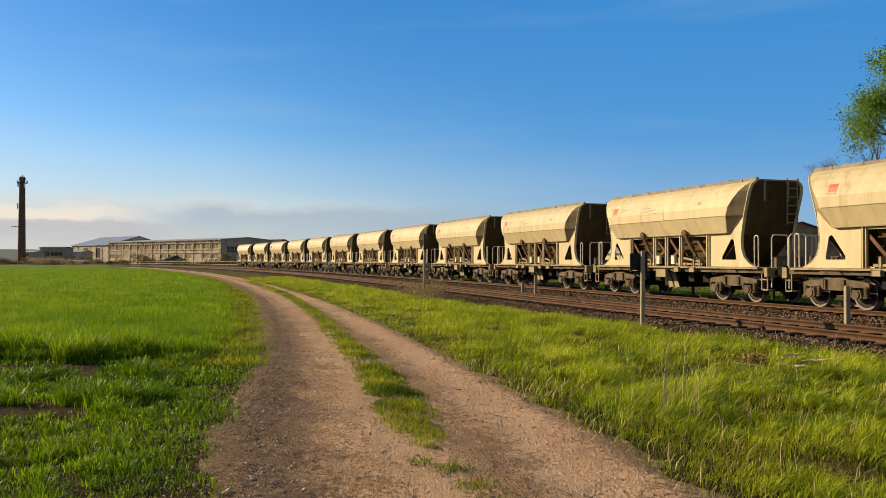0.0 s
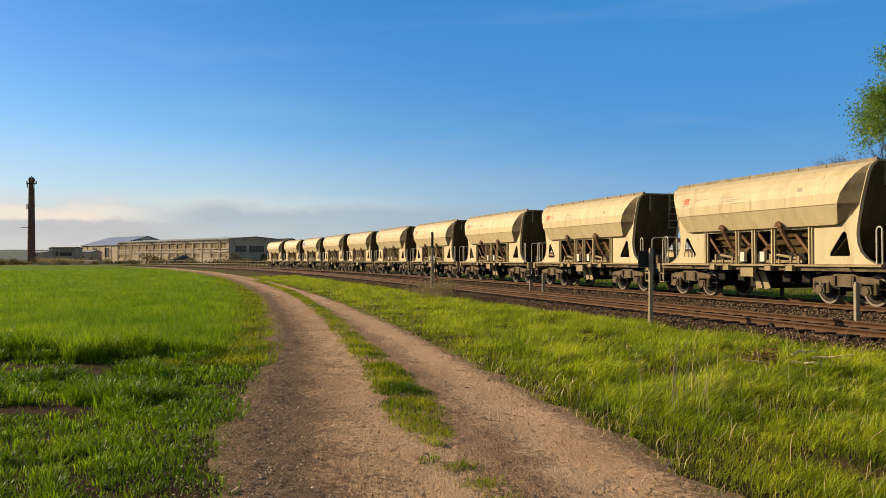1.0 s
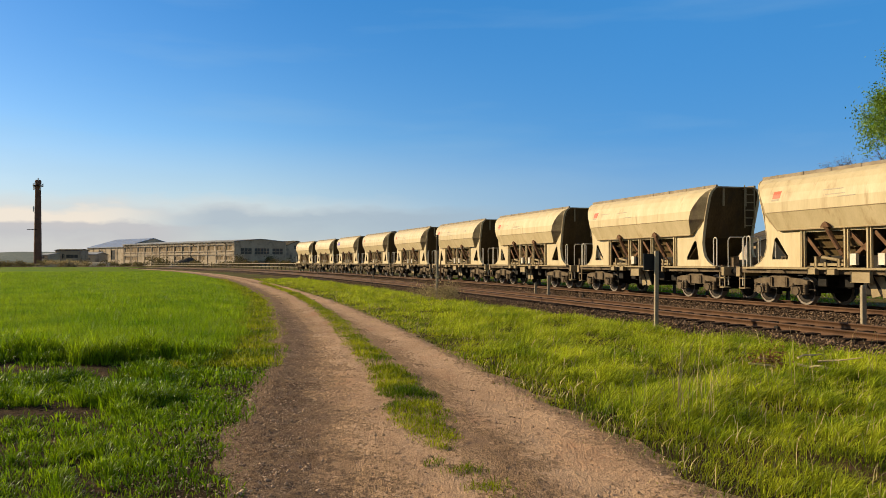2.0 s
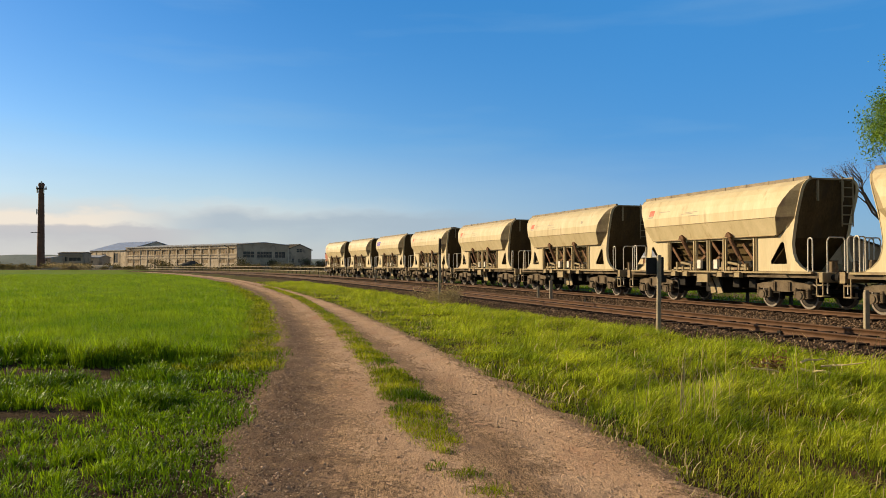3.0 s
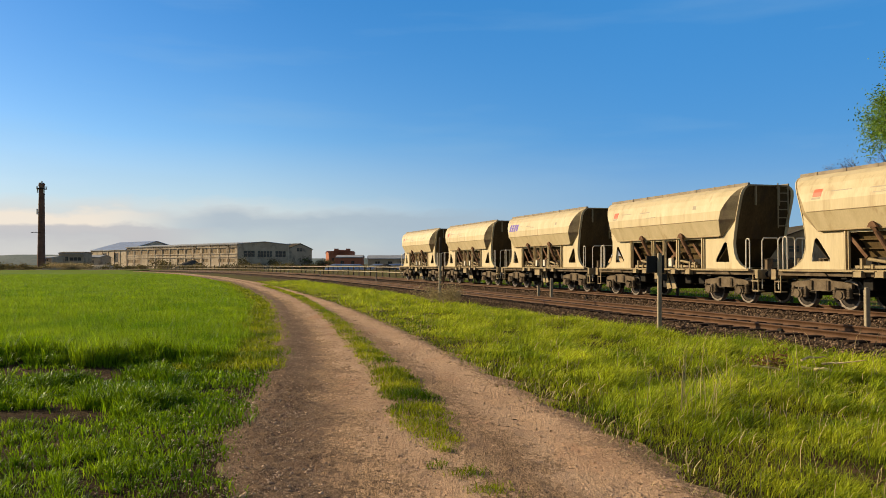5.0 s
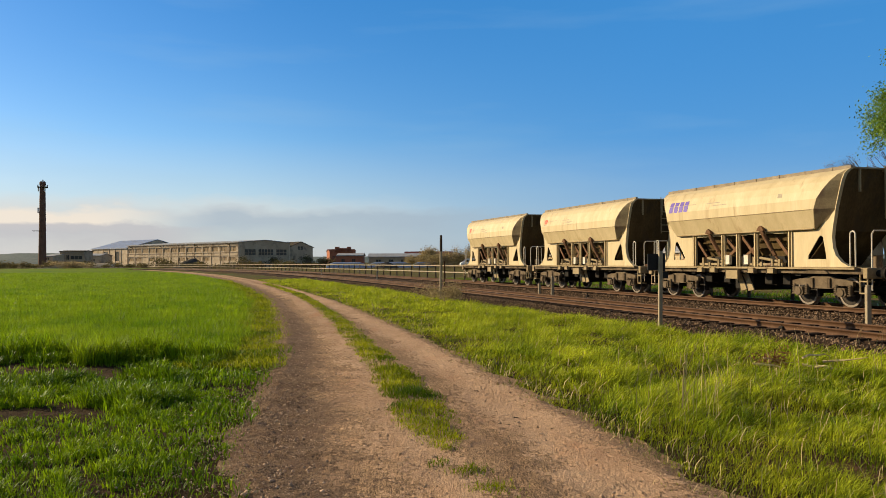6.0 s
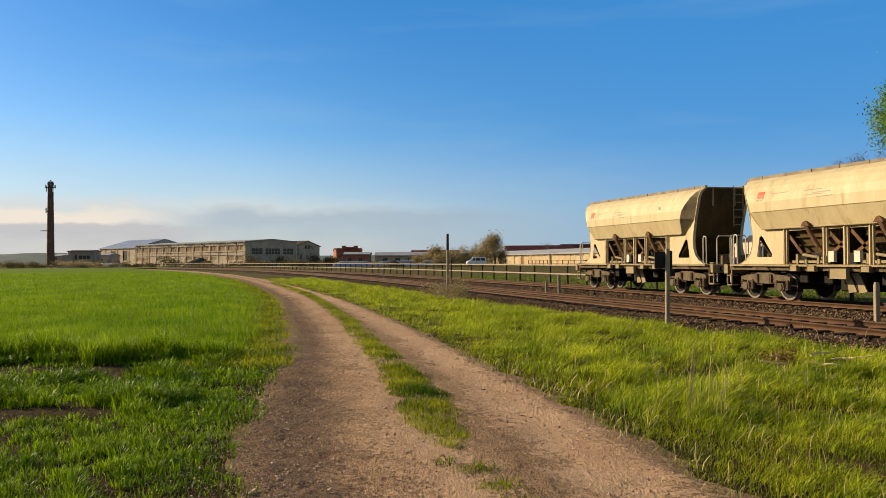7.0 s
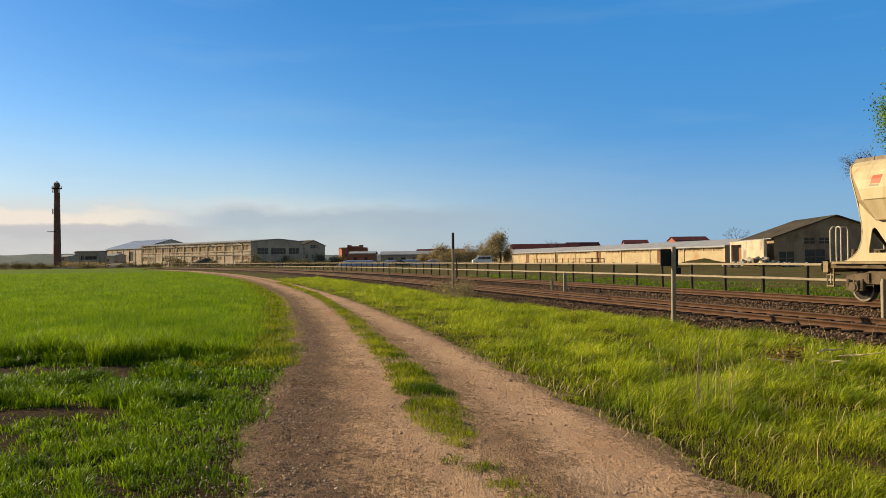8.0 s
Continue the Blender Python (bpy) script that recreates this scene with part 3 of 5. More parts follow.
def build_wagon():
    w = thing("hopper_wagon", "dusty cream four-axle hopper wagon rolling on the far track", "rail wagon", "goods train")
    # hopper bin: bulging sides that fold back to the flat side panels at both ends
    half = [(0.86, 4.27), (1.02, 4.21), (1.20, 4.09), (1.35, 3.90), (1.46, 3.64), (1.515, 3.38), (1.515, 3.05), (1.26, 2.45)]
    cut = [4.93, 4.86, 4.74, 4.58, 4.38, 4.19, 4.06, 3.80]       # where the bulge ends, by height
    back = [4.94, 4.93, 4.90, 4.85, 4.78, 4.70, 4.60, 3.84]      # where its end facet meets the end arch
    inner = [0.85, 0.98, 1.09, 1.14, 1.15, 1.15, 1.15, 1.25]     # half width there
    for sy in (-1, 1):
        bm = bmesh.new()
        rows = [[(k * c, sy * y, z) for c, (y, z) in zip(cut, half)] for k in (-1, -0.5, 0, 0.5, 1)]
        sheet(bm, rows, (0, -sy * 0.02, 0.0))
        part("bin_side", bm, M["cream"], w)
        # end facets turned from the sun: darker cream paints their shade, with some dust
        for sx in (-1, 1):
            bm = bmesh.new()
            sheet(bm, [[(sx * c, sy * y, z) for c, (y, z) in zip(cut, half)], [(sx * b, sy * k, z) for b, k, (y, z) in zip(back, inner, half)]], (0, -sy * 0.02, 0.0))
            part("end_facet", bm, M["cream_dirt_and_shade"], w, "dusty end facet of the bin with shade put into its colour")
        # weld seam bead and stiffening lip under the bulge
        bm = bmesh.new()
        tube(bm, [(-3.98, sy * 1.517, 3.05), (3.98, sy * 1.517, 3.05)], 0.012)
        tube(bm, [(-3.78, sy * 1.275, 2.45), (3.78, sy * 1.275, 2.45)], 0.022)
        part("bin_lip", bm, M["cream_dirt_and_shade"], w)
        # top rim
        bm = bmesh.new()
        beam(bm, (-4.95, sy * 0.86, 4.30), (4.95, sy * 0.86, 4.30), 0.09, 0.12)
        for x in np.linspace(-4.2, 4.2, 8):
            box(bm, x - 0.03, x + 0.03, sy * 0.81, sy * 0.92, 4.25, 4.366)
        part("rim", bm, M["rim_steel"], w)
    for sx in (-1, 1):
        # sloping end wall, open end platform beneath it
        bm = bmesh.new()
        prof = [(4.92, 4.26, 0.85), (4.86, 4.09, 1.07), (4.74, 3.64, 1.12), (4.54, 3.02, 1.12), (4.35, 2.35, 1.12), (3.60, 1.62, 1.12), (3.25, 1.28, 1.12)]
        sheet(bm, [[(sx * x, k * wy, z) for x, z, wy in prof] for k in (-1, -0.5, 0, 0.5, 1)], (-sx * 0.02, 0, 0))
        # the end's shade is put into this dark colour, over real grime
        part("end_wall", bm, M["shaded_grime"], w)
        bm = bmesh.new()
        beam(bm, (sx * 4.93, -0.86, 4.275), (sx * 4.93, 0.86, 4.275), 0.08, 0.05)
        for y in (-0.55, 0.45):
            box(bm, sx * 4.93 - 0.03, sx * 4.93 + 0.03, y - 0.03, y + 0.03, 3.55, 4.24)
        part("end_rim", bm, M["cream_dirt_and_shade"], w)
    # flat side panels with the long window, the two triangles and the scooped ends
    scoop = [(5.45, 1.22), (5.08, 1.27), (4.80, 1.40), (4.58, 1.60), (4.47, 1.85), (4.43, 2.15), (4.47, 2.45), (4.52, 2.68), (4.56, 2.86)]
    arch = [(4.56, 1.15, 2.84), (4.605, 1.16, 3.05), (4.705, 1.16, 3.38), (4.785, 1.16, 3.64), (4.855, 1.15, 3.90), (4.905, 1.10, 4.09), (4.935, 0.99, 4.21), (4.945, 0.86, 4.275)]
    outline = [(-5.45, 1.04), (5.45, 1.04)] + scoop + [(3.80, 2.46), (-3.80, 2.46)] + [(-x, z) for x, z in scoop[::-1]]

    def window(x0, x1):
        return [(x0, 1.24), (x1, 1.24)] + arc(x1 - 0.14, 2.22, 0.14, 0, 90, 4) + arc(x0 + 0.14, 2.22, 0.14, 90, 180, 4)

    holes = [window(-2.70, 2.70), [(3.42, 1.49), (4.18, 1.49), (4.19, 1.58), (4.06, 2.18), (3.97, 2.24), (3.88, 2.18), (3.42, 1.60)], [(-3.42, 1.49), (-3.42, 1.60), (-3.88, 2.18), (-3.97, 2.24), (-4.06, 2.18), (-4.19, 1.58), (-4.18, 1.49)]]
    for sy in (-1, 1):
        bm = bmesh.new()
        plate(bm, outline, holes, sy * 1.135, sy * 1.16)
        panel = part("side_panel", bm, M["cream"], w)
        for sx in (-1, 1):
            bm = bmesh.new()
            sheet(bm, [[(sx * (x + 0.015), sy * 1.05, z), (sx * (x + 0.015), sy * 1.172, z)] for x, z in scoop], (-sx * 0.018, 0, -0.004))
            part("edge_flange", bm, M["cream"], panel)
            bm = bmesh.new()
            sheet(bm, [[(sx * (x + 0.015), sy * (y - 0.10), z), (sx * (x + 0.015), sy * (y + 0.02), z + 0.006)] for x, y, z in arch], (-sx * 0.03, 0, -0.004))
            part("arch_flange", bm, M["cream"], panel)
            bm = bmesh.new()
            sheet(bm, [[(sx * 3.80, sy * 1.15, 2.44), (sx * 4.20, sy * 1.15, 2.64), (sx * 4.57, sy * 1.15, 2.86)], [(sx * 3.80, sy * 1.252, 2.46), (sx * 4.24, sy * 1.20, 2.76), (sx * 4.61, sy * 1.15, 3.08)]], (0, -sy * 0.02, 0))
            part("gusset", bm, M["cream"], panel)
        # posts in the window
        for i, x in enumerate((-2.72, -0.92, -0.06, 0.92, 2.62)):
            bm = bmesh.new()
            box(bm, x - 0.045, x + 0.015, sy * 1.11, sy * 1.23, 1.20, 2.44, 0.008)
            box(bm, x + 0.065, x + 0.105, sy * 1.13, sy * 1.20, 1.20, 2.44, 0.006)
            part("window_post", bm, M["cream"], panel)
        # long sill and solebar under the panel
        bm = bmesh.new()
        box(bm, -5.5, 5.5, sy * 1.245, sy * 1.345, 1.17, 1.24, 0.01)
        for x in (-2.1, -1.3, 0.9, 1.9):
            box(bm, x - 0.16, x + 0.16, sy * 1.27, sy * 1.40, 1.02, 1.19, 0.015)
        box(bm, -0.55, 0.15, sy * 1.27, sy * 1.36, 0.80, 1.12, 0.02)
        part("sill", bm, M["cream_dirt_and_shade"], w)
        bm = bmesh.new()
        box(bm, -5.88, 5.88, sy * 1.12, sy * 1.22, 1.03, 1.20, 0.01)
        for x in (-3.9, 3.9):
            prism(bm, [(x - 0.5, 1.03), (x + 0.5, 1.03), (x + 0.35, 1.14), (x - 0.1, 1.20), (x - 0.4, 1.13)], sy * 1.262, sy * 1.275)
        part("solebar", bm, M["brown_steel"], w)
        # slanting arms, levers and chutes behind the window
        for x in (-1.55, 1.40):
            bm = bmesh.new()
            beam(bm, (x, sy * 1.36, 2.52), (x + 0.50, sy * 1.18, 1.62), 0.11, 0.10)
            bar(bm, (x + 0.10, sy * 1.33, 2.34), (x + 0.40, sy * 1.22, 1.80), 0.075, 10)
            bar(bm, (x + 0.42, sy * 1.2, 1.72), (x + 0.75, sy * 1.1, 1.30), 0.045, 8)
            prism(bm, [(x - 0.17, 2.47), (x + 0.19, 2.47), (x + 0.10, 2.60), (x + 0.01, 2.65), (x - 0.09, 2.60)], sy * 1.28, sy * 1.41)
            part("flap_arm", bm, M["rusty"], w)
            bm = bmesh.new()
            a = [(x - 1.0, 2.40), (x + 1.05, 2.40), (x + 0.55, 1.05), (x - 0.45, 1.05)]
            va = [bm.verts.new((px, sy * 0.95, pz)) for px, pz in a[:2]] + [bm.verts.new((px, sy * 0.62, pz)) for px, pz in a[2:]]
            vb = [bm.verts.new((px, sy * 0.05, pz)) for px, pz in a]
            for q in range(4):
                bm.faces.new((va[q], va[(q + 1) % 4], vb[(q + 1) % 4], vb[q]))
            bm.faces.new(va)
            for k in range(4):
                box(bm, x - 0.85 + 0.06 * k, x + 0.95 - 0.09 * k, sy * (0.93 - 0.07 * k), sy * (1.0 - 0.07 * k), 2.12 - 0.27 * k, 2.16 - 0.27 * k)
            # the dimness behind the window is put into the chute's dark colour
            part("chute", bm, M["shaded_grime"], w)
            bm = bmesh.new()
            box(bm, x - 0.85, x + 0.85, sy * 1.05, sy * 1.18, 1.28, 1.37, 0.01)
            for dx in (-0.6, -0.2, 0.35, 0.7):
                box(bm, x + dx - 0.05, x + dx + 0.05, sy * 1.08, sy * 1.2, 1.26, 1.50 + 0.1 * math.sin(dx * 9), 0.01)
            bar(bm, (x - 0.4, sy * 1.12, 1.55), (x + 0.6, sy * 1.12, 1.42), 0.05, 8)
            part("flap_linkage", bm, M["cream_dirt_and_shade"], w)
        for x in (-0.62, 0.42):
            bm = bmesh.new()
            box(bm, x - 0.12, x + 0.12, sy * 1.12, sy * 1.22, 1.32, 1.66, 0.01)
            part("valve_box", bm, M["rail_paint"], w)
        for x0, x1, z0, z1 in ((-0.85, -0.1, 2.3, 1.7), (-0.1, -0.8, 2.0, 1.5), (0.1, 0.85, 2.3, 1.6), (0.85, 0.2, 1.95, 1.55), (1.9, 2.6, 2.2, 1.5), (-2.6, -2.0, 2.2, 1.6)):
            bm = bmesh.new()
            beam(bm, (x0, sy * 1.1, z0), (x1, sy * 1.1, z1), 0.06, 0.11)
            part("brace", bm, M["rusty"], w)
        # discharge flap low between the bogies
        bm = bmesh.new()
        for x in (-0.15, 0.25):
            prism(bm, [(x - 0.30, 0.98), (x + 0.02, 0.98), (x + 0.34, 0.42), (x + 0.02, 0.36), (x - 0.02, 0.6)], sy * 0.98, sy * 1.02)
        part("discharge_flap", bm, M["cream_dirt_and_shade"], w)
        # hand grips on the platform and footsteps
        for sx in (-1, 1):
            for x0, x1 in ((5.22, 5.42), (5.70, 5.86)):
                bm = bmesh.new()
                y = sy * (1.22 if x0 < 5.5 else 1.05)
                if x0 < 5.5:
                    pts = [(sx * x0, y, 1.2)] + [(sx * (x0 + 0.10 + 0.10 * math.cos(a)), y, 2.22 + 0.10 * math.sin(a)) for a in np.linspace(math.pi, 0, 7)] + [(sx * x1, y, 1.2)]
                else:
                    pts = [(sx * 5.86, y, 0.55), (sx * 5.86, y, 2.22), (sx * 5.86, y - sy * 0.08, 2.32), (sx * 5.86, y - sy * 0.62, 2.32), (sx * 5.86, y - sy * 0.68, 2.24), (sx * 5.86, y - sy * 0.68, 1.2)]
                tube(bm, pts, 0.022, 8)
                part("handrail", bm, M["rail_paint"], w)
            bm = bmesh.new()
            for z in (0.45, 0.80):
                box(bm, sx * 5.55, sx * 5.86, sy * 0.95, sy * 1.22, z, z + 0.04)
            for x in (5.57, 5.84):
                box(bm, sx * x - 0.015, sx * x + 0.015, sy * 1.18, sy * 1.22, 0.45, 1.05)
            part("footstep", bm, M["cream_dirt_and_shade"], w)
    # frame between the sides
    bm = bmesh.new()
    box(bm, -5.9, 5.9, -0.35, 0.35, 0.92, 1.18)
    for x in (-3.9, -2.9, 2.9, 3.9):
        box(bm, x - 0.12, x + 0.12, -1.12, 1.12, 0.95, 1.17)
    box(bm, -2.7, 2.7, -0.45, 0.45, 0.58, 0.98)
    for x in (-2.2, -1.1, 1.2, 2.1):
        box(bm, x - 0.2, x + 0.2, -0.9, 0.9, 0.62, 0.98, 0.03)
    box(bm, -2.6, 2.6, -0.9, 0.9, 0.98, 1.60)
    box(bm, -0.5, 0.5, -1.0, 1.0, 0.40, 0.95, 0.05)
    bar(bm, (1.5, 0.8, 0.7), (2.4, 0.8, 0.7), 0.2, 16)
    part("underframe", bm, M["dark_steel"], w)
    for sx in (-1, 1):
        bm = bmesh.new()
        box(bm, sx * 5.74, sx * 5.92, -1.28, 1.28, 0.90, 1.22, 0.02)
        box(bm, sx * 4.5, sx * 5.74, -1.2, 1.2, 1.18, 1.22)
        part("head_stock", bm, M["cream_dirt_and_shade"], w)
        for sy in (-1, 1):
            bm = bmesh.new()
            bar(bm, (sx * 5.9, sy * 0.875, 1.06), (sx * 6.18, sy * 0.875, 1.06), 0.10, 16)
            bar(bm, (sx * 6.05, sy * 0.875, 1.06), (sx * 6.2, sy * 0.875, 1.06), 0.075, 16)
            bar(bm, (sx * 6.2, sy * 0.875, 1.06), (sx * 6.265, sy * 0.875, 1.06), 0.22, 20, 0.2)
            part("buffer", bm, M["dark_steel"], w)
            bm = bmesh.new()
            bar(bm, (sx * 5.5, sy * 0.45, 1.55), (sx * 5.5, sy * 0.45, 1.22), 0.12, 12)
            box(bm, sx * 5.36, sx * 5.55, sy * 0.37, sy * 0.55, 1.22, 1.58, 0.03)
            part("brake_valve", bm, M["brown_steel"], w)
        bm = bmesh.new()
        box(bm, sx * 5.9, sx * 6.12, -0.05, 0.05, 0.96, 1.12, 0.02)
        tube(bm, [(sx * 6.1, 0, 1.04), (sx * 6.27, 0, 0.92)], 0.035)
        tube(bm, [(sx * 5.9, 0.3, 1.0), (sx * 6.1, 0.28, 0.75), (sx * 6.25, 0.25, 0.72)], 0.03)
        part("coupling", bm, M["dark_steel"], w)
    # ladder on the leading end
    bm = bmesh.new()
    for y in (0.36, 0.80):
        tube(bm, [(5.0, y, 4.36), (5.0, y, 2.72)], 0.024)
        bar(bm, (4.9, y, 4.2), (5.0, y, 4.2), 0.02, 6)
    for z in np.arange(2.8, 4.3, 0.3):
        bar(bm, (5.0, 0.36, z), (5.0, 0.80, z), 0.02, 6)
    part("ladder", bm, M["cream_dirt_and_shade"], w)
    build_bogie(w, -3.9)
    build_bogie(w, 3.9)
    return w


def quad(x, z, w, h, lean=0.0):
    return [(x, z), (x + w, z), (x + w + lean, z + h), (x + lean, z + h)]


def decal(name, outline, mat, parent):
    """A thin painted shape that lies on the bulge of the bin's side."""
    bm = bmesh.new()
    out = lambda z: -float(np.interp(z, [3.05, 3.38, 3.64, 3.90, 4.09], [1.515, 1.515, 1.46, 1.35, 1.20]))
    a = [bm.verts.new((x, out(z) - 0.004, z)) for x, z in outline]
    b = [bm.verts.new((x, out(z) + 0.004, z)) for x, z in outline]
    bm.faces.new(a)
    bm.faces.new(b[::-1])
    for i in range(len(a)):
        bm.faces.new((a[i], b[i], b[(i + 1) % len(a)], a[(i + 1) % len(a)]))
    return part(name, bm, mat, parent)


WAGONS, LOADS = [], []


def build_train():
    base = build_wagon()
    for i in range(12):
        WAGONS.append(base if i == 0 else copy_thing(base, Matrix()))
    rng = random.Random(4)
    for i, w in enumerate(WAGONS):
        if i == 2:
            tagged(w, "dusty cream four-axle hopper wagon with large violet mark")
            for k in range(4):
                decal("violet_mark", quad(-4.0 + k * 0.34, 3.385, 0.26, 0.25, 0.02), M["purple"], w)
                decal("violet_mark", quad(-3.98 + k * 0.34, 3.645, 0.26, 0.15, 0.01), M["purple"], w)
        else:
            decal("red_mark", quad(-3.76, 3.50, 0.36, 0.139, 0.02), M["red"], w)
            decal("red_mark", quad(-3.74, 3.641, 0.36, 0.10, 0.015), M["red"], w)
            decal("grey_mark", quad(-3.80, 3.42, 0.36, 0.06, 0.02), M["ink"], w)
        for z, x0, x1 in ((3.62, -3.0, -2.2), (3.60, -1.5, -0.7), (3.50, -1.1, -0.3), (3.45, -1.4, -0.6), (3.36, -0.9, -0.2)):
            if rng.random() < 0.8:
                decal("faded_lettering", quad(x0, z, x1 - x0, 0.03), M["ink"], w)
        if rng.random() < 0.5:
            decal("faded_panel", quad(2.4, 3.52, 0.22, 0.14), M["ink"], w)
        # heaped load showing above the rim
        top = 0.0 if i in (0, 1, 2) else rng.uniform(0.02, 0.2)
        nx, ny = 44, 12
        xs, yy = np.linspace(-4.85, 4.85, nx), np.linspace(-0.83, 0.83, ny)
        X, Y = np.meshgrid(xs, yy, indexing="ij")
        ph = rng.uniform(0, 6)
        hump = sum(np.exp(-((X - c) / 1.5) ** 2) for c in (-2.9 + rng.uniform(-0.5, 0.5), 0.2 + rng.uniform(-0.5, 0.5), 3.0 + rng.uniform(-0.5, 0.5)))
        Z = 3.97 + (0.28 + top) * hump * (1 - (Y / 0.9) ** 2) + 0.035 * rnoise(X * 3 + ph, Y * 3, 2.1) + 0.02 * rnoise(X * 7 + ph, Y * 7, 3.1)
        k = (np.arange(nx - 1)[:, None] * ny + np.arange(ny - 1)).ravel()
        ld = raw("gravel_load", np.c_[X.ravel(), Y.ravel(), Z.ravel()], [np.c_[k, k + 1, k + ny + 1, k + ny]], M["load"], "", "heaped dark gravel lying in a hopper wagon", "gravel")
        tagged(ld, group="loads of the train")
        LOADS.append(ld)


def wagon_pose(i, t):
    s = 125.45 - 17.28 * t - 12.54 * i
    x, y, th = line(s, FAR_TRACK)
    return pose(x, y, RAIL_Z, 0, 0, math.degrees(th) - 90)


def motions():
    ts = [k * 0.5 for k in range(17)]
    for i, w in enumerate(WAGONS):
        rows = [(t, wagon_pose(i, t)) for t in ts]
        walk(w, rows)
        walk(LOADS[i], rows)
    # wheels roll: 17.28 m/s on a radius of 0.46 m
    turn = math.degrees(17.28 / 0.46) / FPS
    for w in WAGONS:
        for b in w.children:
            if b.name.startswith("bogie"):
                for o in b.children:
                    if o.name.startswith("wheelset"):
                        x = o.location.x
                        walk(o, [(k / FPS, pose(x, 0, 0.46) @ pose(0, 0, 0, 0, turn * k, 0)) for k in range(241)])


build_train()


# ---- lineside: fence, posts, signal ----
def build_fence():
    f = thing("fence", "long fence of dark posts with two pale rails beside the railway", "fence")
    bm = bmesh.new()
    box(bm, -0.062, 0.062, -0.062, 0.062, -0.5, 1.26, 0.015)
    p = part("post", bm, M["fence_post"], f)
    for k, s in enumerate(np.arange(-10.27, 235, 2.9)):
        x, y, th = line(s, 5.9)
        o = p if k == 0 else share(p, "post", f, Matrix())
        o.matrix_basis = pose(x, y, 0, 1.5 * math.sin(k * 2.1), 1.5 * math.cos(k * 1.3), math.degrees(th))
    for z in (1.19, 0.55):
        for s in np.arange(-10.27, 232, 2.9):
            bm = bmesh.new()
            x0, y0, t0 = line(s, 5.79)
            x1, y1, t1 = line(s + 2.9, 5.79)
            beam(bm, (x0, y0, z), (x1, y1, z + 0.01 * math.sin(s)), 0.04, 0.095)
            part("rail", bm, M["fence_rail"], f)


def build_posts():
    # thin wooden marker pole with a weedy stem beside it
    t = thing("marker_pole", "thin weathered grey wooden pole standing in the verge", "pole", m=pose(-0.13, 33.3, -0.12))
    bm = bmesh.new()
    bar(bm, (0, 0, 0), (0.02, 0, 2.15), 0.060, 10, 0.055)
    part("shaft", bm, M["concrete"], t)
    bm = bmesh.new()
    bar(bm, (0.02, 0, 2.15), (0.025, 0, 2.82), 0.056, 10, 0.05)
    part("dark_top", bm, M["fence_post"], t, "darkened pole top")
    t = thing("steel_stake", "thin rusty stake beside the marker pole", "stake", m=pose(0.02, 33.4, -0.12))
    bm = bmesh.new()
    bar(bm, (0, 0, 0), (0.01, 0, 1.75), 0.025, 8)
    part("rod", bm, M["rail"], t)
    # lineside board on a concrete post
    t = thing("signal_post", "pale concrete post carrying a black lineside board", "signal", m=pose(5.50, 20.4, -0.15, 0, 0.6, 4))
    bm = bmesh.new()
    box(bm, -0.048, 0.048, -0.05, 0.05, 0, 2.0, 0.012)
    part("post", bm, M["concrete"], t)
    bm = bmesh.new()
    box(bm, -0.31, -0.03, 0.062, 0.10, 1.50, 1.93, 0.01)
    box(bm, 0.03, 0.15, 0.062, 0.10, 1.48, 1.95, 0.01)
    part("board", bm, M["black"], t, "black steel board")
    bm = bmesh.new()
    box(bm, 0.08, 0.22, 0.05, 0.16, 1.30, 1.47, 0.012)
    part("junction_box", bm, M["black"], t)
    for x, y, h, w in ((5.26, 38.8, 0.98, 0.07), (4.83, 40.4, 0.62, 0.06), (10.95, 20.7, 1.05, 0.06), (-6.5, 78.0, 0.8, 0.06), (-16.5, 108, 0.8, 0.06)):
        t = thing("track_marker", "short pale concrete marker post between the tracks", "marker post", "marker posts", m=pose(x, y, -0.10, 0, 0, 3))
        bm = bmesh.new()
        box(bm, -w, w, -w, w, 0, h - 0.05, 0.012)
        part("post", bm, M["concrete"], t)
        bm = bmesh.new()
        box(bm, -w * 0.8, w * 0.8, -w * 0.8, w * 0.8, h - 0.05, h, 0.01)
        part("cap", bm, M["concrete"], t)
    # small dark point-motor like stumps beside the rails
    for s, n in ((-12.4, -6.1), (4.8, -2.3), (11.5, -6.4)):
        x, y, th = line(s, n)
        t = thing("rail_clamp_box", "small dark steel box beside a rail", "box", "boxes by the rails", m=pose(x, y, -0.08, 0, 0, math.degrees(th)))
        bm = bmesh.new()
        box(bm, -0.06, 0.06, -0.08, 0.08, 0, 0.15, 0.02)
        part("case", bm, M["dark_steel"], t)
        bm = bmesh.new()
        bar(bm, (0, 0, 0.15), (0, 0, 0.26), 0.025, 8)
        part("spigot", bm, M["dark_steel"], t)


# ---- buildings ----
def wall_box(bm, a, b, z0, z1, thick=0.3):
    beam(bm, (a[0], a[1], (z0 + z1) / 2), (b[0], b[1], (z0 + z1) / 2), thick, z1 - z0)


